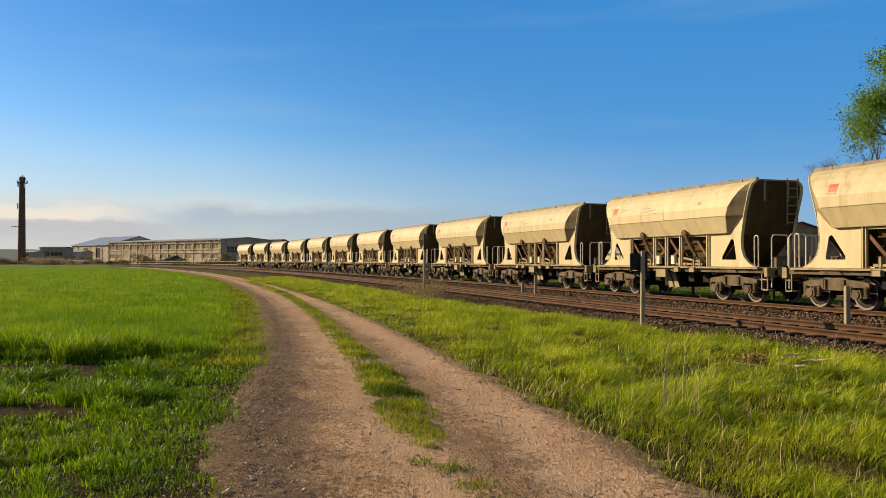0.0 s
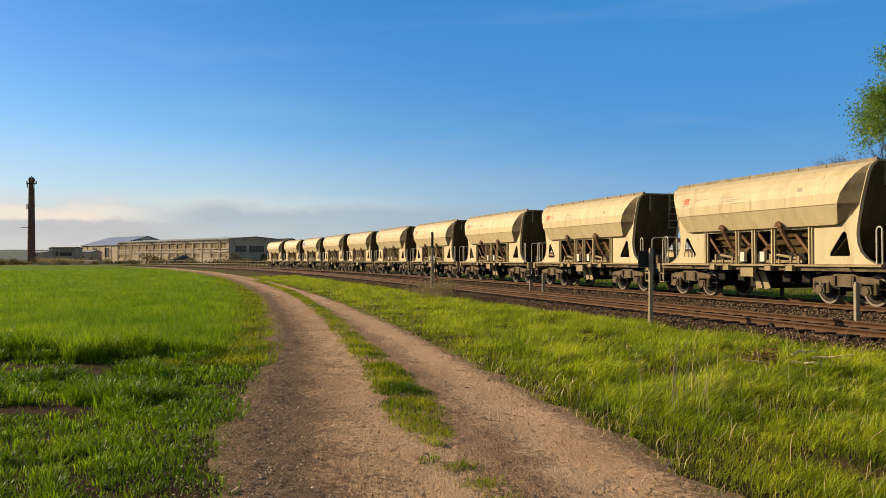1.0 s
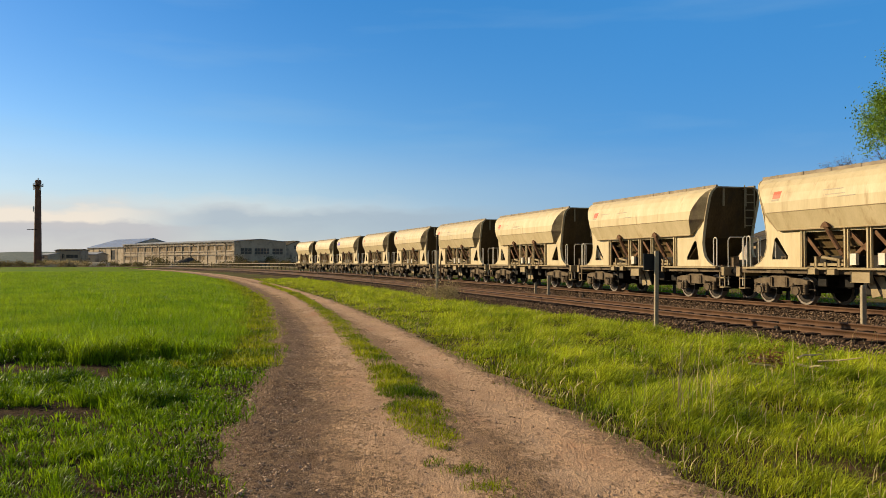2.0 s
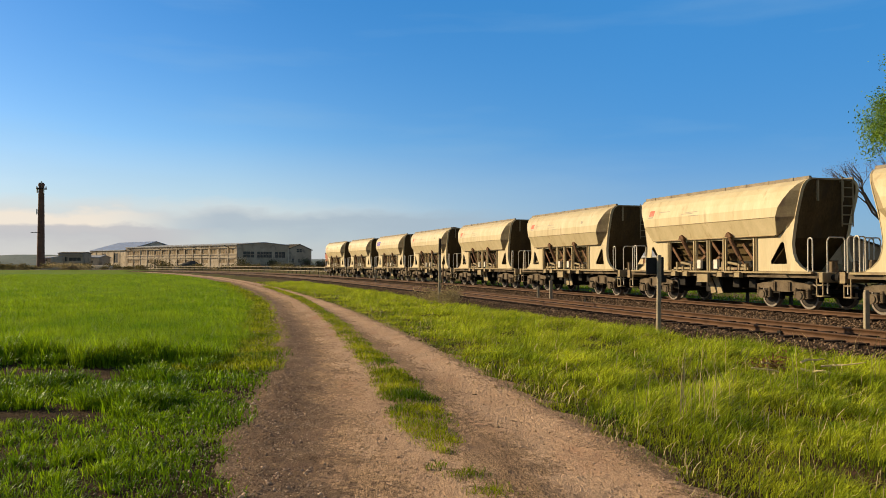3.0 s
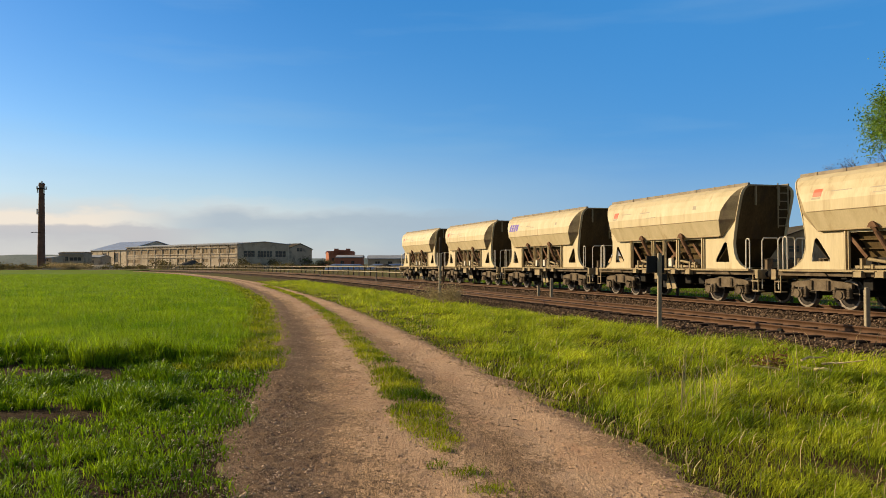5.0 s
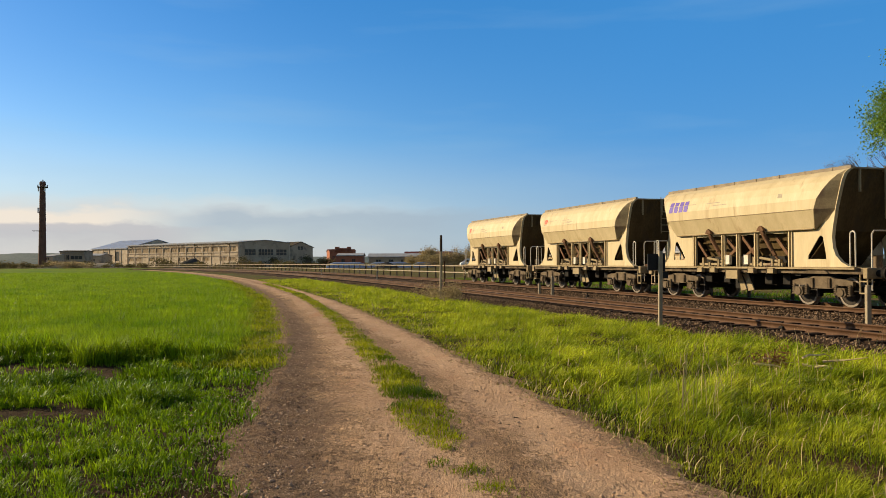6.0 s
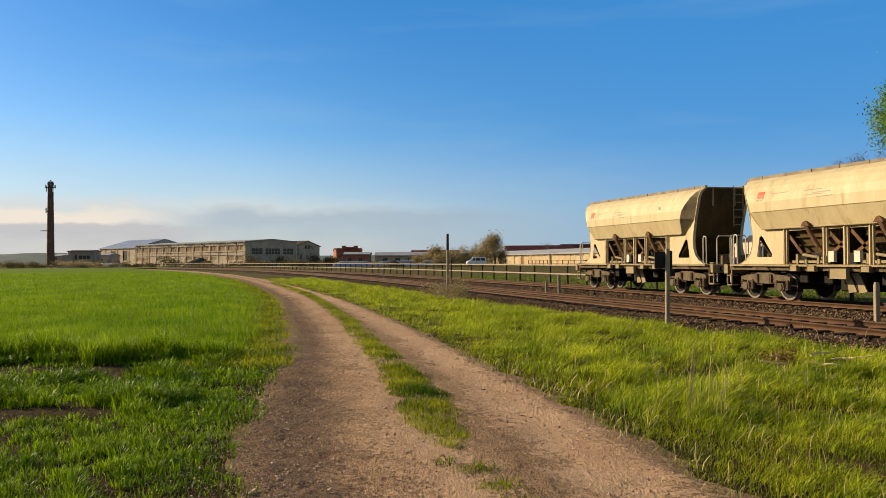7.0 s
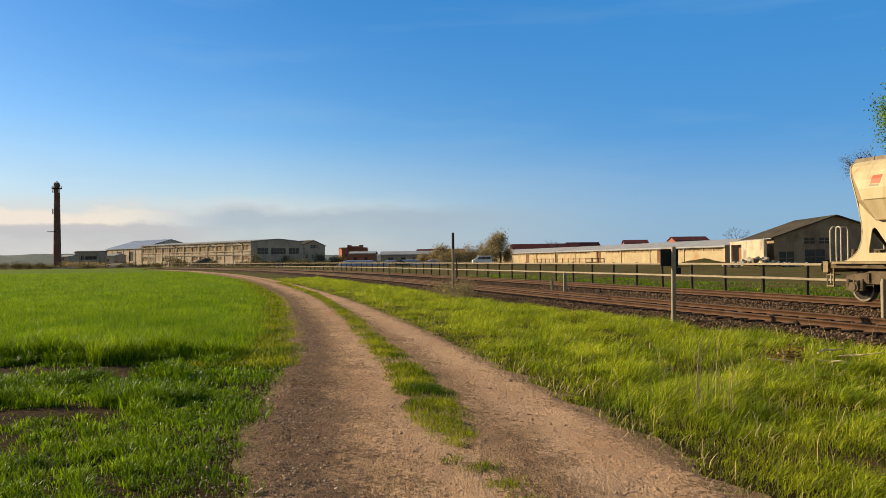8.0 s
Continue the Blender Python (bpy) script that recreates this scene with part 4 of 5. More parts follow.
def gable_house(name, label, category, org, rz, length, width, eave, ridge, wall, roof, windows=(), doors=(), gable_windows=(), overhang=0.5, ribs=0, end_wall=None, pane_mat="glass"):
    """A house: local x runs along the long front at y = 0 (facing -y), depth to +y; the ridge runs along x."""
    h = thing(name, label, category, m=pose(org[0], org[1], -0.05, 0, 0, rz))
    holes = [[(x, z), (x + w, z), (x + w, z + hh), (x, z + hh)] for x, z, w, hh in list(windows) + list(doors)]
    bm = bmesh.new()
    plate(bm, [(0, 0), (length, 0), (length, eave), (0, eave)], holes, 0, 0.3)
    front = part("front_wall", bm, wall, h)
    bm = bmesh.new()
    box(bm, 0, length, width - 0.3, width, 0, eave)
    part("back_wall", bm, wall, h)
    ew = end_wall or wall
    for x0, x1 in ((0.002, 0.3), (length - 0.3, length - 0.002)):
        bm = bmesh.new()
        gh = [[(y, z), (y + w, z), (y + w, z + hh), (y, z + hh)] for y, z, w, hh in gable_windows]
        plate(bm, [(0.302, 0), (width - 0.302, 0), (width - 0.302, eave), (width / 2, ridge - 0.1), (0.302, eave)], gh, 0, 0.298)
        for v in bm.verts:
            v.co = Vector((x0 + v.co.y, v.co.x, v.co.z))
        g = part("gable_wall", bm, ew, h)
        for y, z, w, hh in gable_windows:
            bm = bmesh.new()
            box(bm, (x0 + x1) / 2 - 0.03, (x0 + x1) / 2 + 0.03, y, y + w, z, z + hh)
            pane = part("window", bm, M["glass"], g)
            bm = bmesh.new()
            for k in range(1, max(2, int(w / 1.3))):
                yy = y + w * k / max(2, int(w / 1.3))
                box(bm, x0 - 0.02, x1 + 0.02, yy - 0.05, yy + 0.05, z, z + hh)
            box(bm, x0 - 0.02, x1 + 0.02, y, y + w, z + hh / 2 - 0.05, z + hh / 2 + 0.05)
            tagged(part("glazing_bars", bm, ew, pane), kind="stuff")
    for x, z, w, hh in windows:
        bm = bmesh.new()
        box(bm, x, x + w, 0.14, 0.18, z, z + hh)
        pane = part("window", bm, M[pane_mat], front)
        bm = bmesh.new()
        for k in range(1, max(2, int(w / 1.4))):
            xx = x + w * k / max(2, int(w / 1.4))
            box(bm, xx - 0.05, xx + 0.05, 0.08, 0.2, z, z + hh)
        tagged(part("glazing_bars", bm, wall, pane), kind="stuff")
    for x, z, w, hh in doors:
        bm = bmesh.new()
        box(bm, x, x + w, 0.1, 0.16, z, z + hh)
        for k in range(int(w / 0.5) + 1):
            box(bm, x + k * 0.5 - 0.03, x + k * 0.5 + 0.03, 0.06, 0.1, z, z + hh)
        part("door", bm, M["brown_door"], front)
    if ribs:
        for k in range(ribs + 1):
            x = 0.2 + (length - 0.4) * k / ribs
            bm = bmesh.new()
            box(bm, x - 0.18, x + 0.18, -0.16, -0.002, 0, eave - 0.05)
            part("pilaster", bm, wall, front)
    for side in (0, 1):
        bm = bmesh.new()
        y0, y1 = (-overhang, width / 2) if side == 0 else (width + overhang, width / 2)
        ze = eave - (ridge - eave) * overhang / (width / 2)
        rows = [[(-overhang, y0, ze + 0.12), (-overhang, y1, ridge + 0.12)], [(length + overhang, y0, ze + 0.12), (length + overhang, y1, ridge + 0.12)]]
        sheet(bm, rows, (0, 0, -0.2))
        part("roof", bm, roof, h)
    bm = bmesh.new()
    beam(bm, (-overhang, -overhang - 0.06, eave - 0.25), (length + overhang, -overhang - 0.06, eave - 0.25), 0.12, 0.12)
    part("gutter", bm, M["roof_grey"], h)
    return h


def build_buildings():
    # long factory hall, its lit side and its shaded gable
    ax, ay, bx, by = -75.0, 293.0, -138.4, 351.0
    rz = math.degrees(math.atan2(ay - by, ax - bx))
    ln = math.hypot(ax - bx, ay - by)
    win = [(1.2 + k * (ln - 2.4) / 14, z, (ln - 2.4) / 14 - 0.75, hh) for k in range(14) for z, hh in ((5.9, 1.7), (2.4, 1.3)) if not (z < 3 and k in (2, 5, 6, 11))]
    gw = [(2.5, 4.4, 4.8, 2.2), (8.6, 4.4, 6.6, 2.2), (16.6, 4.4, 4.8, 2.2)]
    hall = gable_house("factory_hall", "long weathered concrete factory hall with rows of windows", "building", (bx, by), rz, ln, 23.0, 9.2, 10.1, M["hall_wall"], M["roof_grey"], win, [(30, 0, 3.5, 1.9)], gw, 0.5, 14, M["hall_grey"], "slat")
    for z, hh in ((4.25, 0.35), (7.9, 0.3), (5.45, 0.2)):
        bm = bmesh.new()
        box(bm, 0.4, ln - 0.4, -0.26, -0.165, z, z + hh)
        part("ledge", bm, M["hall_wall"], hall)
    # crane brackets along the front
    for k, (f, z) in enumerate(((0.05, 8.3), (0.35, 8.2), (0.67, 8.2), (0.93, 8.4))):
        x, y = bx + (ax - bx) * f, by + (ay - by) * f
        t = thing("wall_lamp_bracket", "dark steel lamp bracket fixed to the hall's side", "bracket", "brackets on the hall", m=pose(x, y, z - 0.05, 0, 0, rz))
        bm = bmesh.new()
        beam(bm, (-0.9, -1.1, 0.5), (0.9, -0.6, -0.2), 0.15, 0.25)
        part("arm", bm, M["roof_dark"], t)
        bm = bmesh.new()
        beam(bm, (0.5, -0.6, -0.2), (0.5, 0.0, -0.5), 0.12, 0.2)
        part("stay", bm, M["roof_dark"], t)
    gable_house("factory_annex", "grey gabled annex joined to the factory hall", "building", (-60.2, 313.8), rz, 14, 11.7, 7.6, 9.7, M["hall_grey"], M["roof_dark"], (), (), [(4.4, 6.6, 2.6, 1.3), (2.2, 2.6, 1.0, 1.4), (5.2, 2.6, 1.0, 1.4), (8.2, 1.9, 2.6, 1.2)], 0.4).matrix_basis = pose(-70.4, 320.0, -0.05, 0, 0, rz)
    gable_house("factory_wing", "older factory wing with tall bays and a blue sheet roof", "building", (-164.7, 375.0), rz, 35.3, 28, 8.3, 12.2, M["hall_wall"], M["roof_blue"], [(1.0 + 5.6 * k, 2.6, 4.0, 4.2) for k in (2, 4)], [(6, 0, 3, 2.2)], (), 0.4, 6)
    # low houses by the chimney
    gable_house("low_house", "low flat-roofed workshop with a dark window band", "building", (-148.6, 310), 4, 9.2, 9, 6.2, 6.6, M["hall_grey"], M["roof_dark"], [(2.4, 3.0, 1.0, 1.8), (4.0, 3.2, 4.4, 1.3)], [(1, 0, 1.2, 2.4)], (), 0.3)
    gable_house("low_shed", "small rendered shed beside the chimney", "building", (-154.6, 308), -25, 6, 8, 4.4, 5.0, M["hall_wall"], M["roof_grey"], [(2, 3.0, 2, 0.8)], (), (), 0.3)
    gable_house("low_shed", "small rendered shed between workshop and hall", "building", (-148.5, 334), -10, 6, 8, 4.8, 5.6, M["hall_wall"], M["roof_grey"], [(2, 2.4, 1.2, 1.0)], (), (), 0.3)
    # chimney
    t = thing("chimney", "tall slender sooty brick factory chimney", "chimney", m=pose(-150.4, 300, -0.05))
    bm = bmesh.new()
    bar(bm, (0, 0, 0), (0, 0, 31.2), 1.42, 24, 0.98)
    part("shaft", bm, M["brick_chimney"], t, smooth=False)
    bm = bmesh.new()
    bar(bm, (0, 0, 31.2), (0, 0, 32.0), 1.12, 24)
    bar(bm, (0, 0, 32.0), (0, 0, 32.4), 0.98, 24, 0.9)
    part("crown", bm, M["brick_chimney"], t)
    bm = bmesh.new()
    for k in range(24):
        a = k * math.pi / 12
        bar(bm, (1.75 * math.cos(a), 1.75 * math.sin(a), 30.2), (1.75 * math.cos(a), 1.75 * math.sin(a), 31.1), 0.04, 4)
    bar(bm, (0, 0, 30.0), (0, 0, 30.2), 1.85, 24)
    part("gallery", bm, M["dark_steel"], t)
    for x, z in ((-1.2, 28.6), (1.2, 28.4), (-1.3, 20.5), (0.4, 31.0)):
        bm = bmesh.new()
        box(bm, x - 0.2, x + 0.2, -0.9, -0.5, z, z + 2.0, 0.04)
        part("antenna", bm, M["white"], t)
    bm = bmesh.new()
    beam(bm, (-3.2, -1.3, 13.8), (0.3, -1.3, 13.8), 0.2, 0.25)
    part("bracket", bm, M["dark_steel"], t)
    for z in (4, 8, 12, 16, 20, 24, 28):
        bm = bmesh.new()
        r = 1.42 - 0.44 * z / 31.2 + 0.02
        bar(bm, (0, 0, z), (0, 0, z + 0.2), r + 0.02, 24)
        part("steel_band", bm, M["brown_steel"], t)
    # red brick house with a stepped parapet, sheds and blue covers
    t = gable_house("brick_house", "red brick house with a stepped parapet", "building", (-46.3, 325), 14, 10.6, 12, 6.2, 6.9, M["brick_red"], M["roof_red"], [(1.2, 2.6, 1.0, 1.6), (4.6, 2.6, 1.0, 1.6), (8, 2.6, 1.0, 1.6)], (), (), 0.2)
    for x0, x1, z1 in ((0.2, 10.4, 6.9), (2.2, 4.0, 7.9), (4.0, 7.0, 7.4), (7.0, 8.8, 7.9)):
        bm = bmesh.new()
        box(bm, x0, x1, -0.35, 0.0, 5.9, z1)
        part("parapet", bm, M["brick_red"], t)
    gable_house("brick_shed", "low brick shed with a pale sheet roof", "building", (-39.8, 300), 0, 9.4, 8, 4.2, 4.9, M["brick_red"], M["roof_grey"], [(1.5, 1.6, 1.2, 1.2), (5.5, 1.6, 1.2, 1.2)], (), (), 0.4)
    gable_house("store_shed", "long low store shed with a grey roof", "building", (-30, 320), 0, 26, 9, 3.8, 5.0, M["hall_grey"], M["roof_grey"], [(3 + 5 * k, 1.6, 1.8, 1.0) for k in range(4)], [(22.6, 0, 2.6, 2.8)], (), 0.4)
    gable_house("store_shed", "low store shed with a dull red roof", "building", (-17, 340), -6, 20, 12, 3.8, 6.0, M["hall_wall"], M["roof_red"], [(3, 1.4, 2, 1.2), (9, 1.4, 2, 1.2)], (), (), 0.4)
    for k, (x, y, ln2) in enumerate(((-35, 240, 12), (-22.6, 239, 13), (-9.2, 241, 8))):
        t = thing("covered_stack", "long low stack under blue sheeting", "stack", "covered stacks", m=pose(x, y, -0.05, 0, 0, 2 * k - 2))
        bm = bmesh.new()
        n = 12
        rows = [[(ln2 * i / n, -1.8 + 3.6 * j / 6, 1.7 * (1 - abs(j / 3 - 1) ** 2.2) * (0.97 + 0.03 * math.sin(i * 0.7 + k)) * min(1, 0.55 + i * 0.2, 0.55 + (n - i) * 0.2)) for j in range(7)] for i in range(n + 1)]
        sheet(bm, rows, (0, 0, -0.03))
        part("sheet", bm, M["roof_blue"], t)
        bm = bmesh.new()
        for i in range(5):
            box(bm, 0.2 + ln2 * i / 5, ln2 * (i + 1) / 5, -1.3, 1.3, 0, 1.2, 0.1)
        part("bales", bm, M["straw"], t)
    # two long stables in line, and the barn
    for (x0, y0), (x1, y1), doors in (((14.8, 330.0), (32.6, 262.5), (0.28, 0.62)), ((33.0, 261.5), (54.0, 161.0), (0.35, 0.72))):
        rz2 = math.degrees(math.atan2(y1 - y0, x1 - x0))
        ln2 = math.hypot(x1 - x0, y1 - y0)
        nw = int(ln2 / 4)
        win = [(1 + k * (ln2 - 2) / nw, 2.7, (ln2 - 2) / nw - 0.25, 0.65) for k in range(nw) if all(abs((k + 0.5) / nw - d) > 0.05 for d in doors)]
        gable_house("stable", "long low yellow clinker stable with a pale grey roof", "building", (x0, y0), rz2, ln2, 15, 3.7, 5.1, M["stable_wall"], M["roof_grey"], win, [(d * ln2 - 1.6, 0, 3.2, 3.2) for d in doors], [(6, 0.02, 3, 2.8)], 0.5, nw // 4, None, "slat")
    b = gable_house("barn", "big grey gabled barn with an open lit bay at its side", "building", (52.2, 135), 0, 20, 20, 4.7, 8.2, M["barn_wall"], M["roof_dark"], (), (), [(4.9, 3.5, 1.7, 1.0), (7.3, 3.5, 1.7, 1.0), (5.0, 0.02, 3.2, 2.5), (0.8, 0.02, 2.4, 2.2)], 0.6, 0, M["barn_wall"])
    b.matrix_basis = pose(55.5, 156, -0.05, 0, 0, -90 - 5)
    t = thing("lean_to", "lit cream lean-to wall with a dark doorway by the barn", "lean-to", m=pose(54.2, 158, -0.05, 0, 0, -95))
    bm = bmesh.new()
    plate(bm, [(0, 0), (23.2, 0), (23.2, 4.3), (0, 4.3)], [[(1.0, 0.02), (8.5, 0.02), (8.5, 3.7), (1.0, 3.7)]], -0.4, -0.1)
    part("wall", bm, M["hall_wall"], t)
    bm = bmesh.new()
    box(bm, 0.9, 8.6, 0.9, 1.0, 0.02, 3.8)
    part("bay_back", bm, M["brown_door"], t)
    bm = bmesh.new()
    bar(bm, (23.0, -0.5, 0), (23.0, -0.5, 4.6), 0.09, 8)
    part("downpipe", bm, M["roof_grey"], t)
    # far village roofs
    for x, y, ln2, wd, ev, rg, a in ((82.0, 300, 12.6, 9, 7.6, 9.0, 3), (70.6, 335, 9.5, 8, 7.3, 8.7, -4), (30, 425, 36, 10, 6.8, 9.2, 1), (62, 440, 18, 10, 6.8, 10, 6), (98, 360, 12, 9, 6.5, 9.5, 0)):
        gable_house("village_house", "distant house with a dark red tiled roof", "building", (x, y), a, ln2, wd, ev, rg, M["brick_red"], M["roof_red"], [(1.5 + 3 * k, 3.2, 1.1, 1.4) for k in range(int(ln2 / 3.2))], (), (), 0.4)


def build_yard():
    # rubble heap before the barn
    rng = random.Random(8)
    t = thing("rubble_heap", "heap of pale broken rubble and boards before the barn", "rubble", m=pose(47.5, 128, -0.05))
    for k in range(46):
        bm = bmesh.new()
        a, b, c = rng.uniform(0.15, 0.6), rng.uniform(0.15, 0.5), rng.uniform(0.1, 0.35)
        box(bm, -a, a, -b, b, -c, c, 0.05)
        x, y = rng.gauss(0, 2.4), rng.gauss(0, 0.9)
        part("rubble_piece", bm, M["rubble"] if k % 4 else M["post"], t, m=pose(x, y, max(0.1, 1.3 * math.exp(-(x / 2.6) ** 2) * rng.random() + 0.1), rng.uniform(-40, 40), rng.uniform(-40, 40), rng.uniform(0, 180)))
    # earth mounds in the yards
    for x, y, r, h, mat, lab in ((-88, 280, 6.5, 3.2, "load", "dark heap of coal slack before the hall"), (46, 150, 6, 1.2, "far_grass", "low grassy earth mound before the stable"), (-17, 236, 4, 1.7, "load", "dark earth heap by the covered stacks"), (-70, 285, 7, 2.0, "soil", "brown earth heap by the hall gable"), (-112, 262, 8, 1.8, "concrete", "pale rubble heap at the field's far edge"), (-126, 258, 7, 1.6, "concrete", "pale rubble heap at the field's far edge"), (-54, 288, 6, 1.7, "soil", "brown earth heap by the hall gable")):
        n = 18
        g = np.linspace(-1, 1, n)
        X, Y = np.meshgrid(g, g, indexing="ij")
        Z = h * np.clip(1 - (X ** 2 + Y ** 2) ** 0.7, 0, 1) * (1 + 0.18 * rnoise(X * 3 + x, Y * 3, 3)) - 0.1
        k = (np.arange(n - 1)[:, None] * n + np.arange(n - 1)).ravel()
        o = raw("mound", np.c_[(X * r).ravel(), (Y * r * 0.6).ravel(), Z.ravel()], [np.c_[k, k + n, k + n + 1, k + 1]], M[mat], "", lab, "mound")
        o.matrix_basis = pose(x, y, -0.03)
    # parked van in the yard
    v = thing("parked_van", "white van with dark windows parked in the yard", "van", m=pose(7.2, 220, -0.05, 0, 0, 8))
    bm = bmesh.new()
    prism(bm, [(-2.7, 0.45), (2.6, 0.45), (2.7, 0.9), (2.5, 2.1), (2.2, 2.5), (-1.1, 2.5), (-1.8, 1.6), (-2.6, 1.35), (-2.75, 0.9)], -0.95, 0.95)
    bmesh.ops.bevel(bm, geom=bm.edges[:], offset=0.07, segments=2, affect="EDGES")
    part("body", bm, M["white"], v)
    for x0, x1 in ((-1.3, -0.5), (-0.35, 0.9), (1.05, 2.2)):
        bm = bmesh.new()
        prism(bm, [(x0, 1.5), (x1, 1.5), (x1, 2.2), (x0 + (0.3 if x0 < -1 else 0), 2.2)], -0.962, -0.955)
        part("window", bm, M["glass"], v)
    bm = bmesh.new()
    prism(bm, [(-1.86, 1.58), (-1.80, 1.60), (-1.20, 2.38), (-1.26, 2.36)], -0.8, 0.8)
    part("windscreen", bm, M["glass"], v)
    for x in (-1.7, 1.6):
        for y in (-0.85, 0.85):
            bm = bmesh.new()
            bar(bm, (x, y - 0.12, 0.35), (x, y + 0.12, 0.35), 0.35, 18)
            wh = part("wheel", bm, M["rubber"], v)
            bm = bmesh.new()
            bar(bm, (x, y - 0.13, 0.35), (x, y + 0.13, 0.35), 0.19, 12)
            part("rim", bm, M["roof_grey"], wh)
    # paddock fence before the stable
    f = thing("paddock_fence", "brown wooden paddock fence before the stable", "fence")
    pts = [(20.0, 205.0), (24.0, 190.0), (28.5, 176.0), (31.0, 168.0), (26.0, 160.0)]
    for (x0, y0), (x1, y1) in zip(pts, pts[1:]):
        n = max(1, int(math.hypot(x1 - x0, y1 - y0) / 2.5))
        for k in range(n):
            x, y = x0 + (x1 - x0) * k / n, y0 + (y1 - y0) * k / n
            bm = bmesh.new()
            box(bm, -0.09, 0.09, -0.09, 0.09, -0.2, 1.5, 0.02)
            part("post", bm, M["brown_door"], f, m=pose(x, y, 0))
        for z in (0.6, 1.3):
            bm = bmesh.new()
            beam(bm, (x0, y0, z), (x1, y1, z), 0.06, 0.16)
            part("rail", bm, M["brown_door"], f)


# ---- trees and bushes ----
def leaf_mesh(name, centres, size, mat, parent, rng, label=""):
    n = len(centres)
    a, b = rng.normal(size=(n, 3)), rng.normal(size=(n, 3))
    a /= np.linalg.norm(a, axis=1)[:, None]
    b -= a * (a * b).sum(1)[:, None]
    b /= np.linalg.norm(b, axis=1)[:, None]
    s = size * rng.uniform(0.6, 1.3, (n, 1))
    v = np.stack([centres - a * s, centres + b * s * 0.45, centres + a * s, centres - b * s * 0.45], 1).reshape(-1, 3)
    return raw(name, v, [np.arange(4 * n).reshape(n, 4)], mat, "stuff", label, "", parent)


def grow(bm, rng, p, d, length, r, depth, tips, spread=0.6, seg=5):
    q = p
    for k in range(2):
        d2 = (d + Vector([rng.gauss(0, 0.12) for _ in range(3)])).normalized()
        e = q + d2 * length / 2
        bar(bm, q, e, r * (1 - 0.15 * k), seg, r * (0.85 - 0.2 * k))
        q, d = e, d2
    if depth == 0:
        tips.append(q)
        return
    for k in range(rng.choice((2, 3, 3))):
        nd = (d + Vector((rng.gauss(0, spread), rng.gauss(0, spread), rng.gauss(0.1, spread * 0.6)))).normalized()
        grow(bm, rng, q - d * length * 0.1 * k, nd, length * rng.uniform(0.62, 0.82), r * 0.6, depth - 1, tips, spread, max(3, seg - 1))
    if depth <= 2:
        tips.append(q)


def build_tree(label, x, y, h, leaves, leaf, seed, bare=False, spread=0.6, depth=5, size=0.11, cloud=0.55):
    rng, nrng = random.Random(seed), np.random.default_rng(seed)
    t = thing("tree", label, "tree", m=pose(x, y, -0.3))
    bm, tips = bmesh.new(), []
    grow(bm, rng, Vector((0, 0, 0)), Vector((0.03, 0, 1)), h * 0.30, h * (0.015 if bare else 0.022), depth, tips, spread, 8)
    top = max(q.z for q in tips)
    for v in bm.verts:
        v.co *= h / top
    part("trunk", bm, M["twig"] if bare else M["bark"], t)
    if not bare:
        tp = np.array([q[:] for q in tips]) * h / top
        c = tp[nrng.integers(0, len(tp), leaves)] + nrng.normal(scale=cloud, size=(leaves, 3))
        leaf_mesh("crown", c, size, M[leaf], t, nrng)
    return t


def build_bush(name, label, x, y, w, d, h, seed, leaf="bush", leaves=1700, size=0.2, twigs=True):
    rng, nrng = random.Random(seed), np.random.default_rng(seed)
    t = thing(name, label, name.replace("_", " "), "bushes of the distance", m=pose(x, y, -0.1))
    k = 9
    cs = np.c_[nrng.uniform(-w / 2, w / 2, k), nrng.uniform(-d / 2, d / 2, k), nrng.uniform(0.25, 0.75, k) * h]
    c = cs[nrng.integers(0, k, leaves)] + nrng.normal(size=(leaves, 3)) * np.array([w / 7, d / 5, h / 5.5])
    c[:, 2] = np.abs(c[:, 2])
    leaf_mesh("foliage", c, size, M[leaf], t, nrng)
    if twigs:
        bm, tips = bmesh.new(), []
        for k in range(4):
            grow(bm, rng, Vector((rng.uniform(-w / 3, w / 3), rng.uniform(-d / 3, d / 3), 0)), Vector((rng.gauss(0, 0.2), rng.gauss(0, 0.2), 1)), h * 0.36, 0.05 + h * 0.012, 2, tips, 0.6, 4)
        tagged(part("stems", bm, M["twig"], t), kind="stuff")


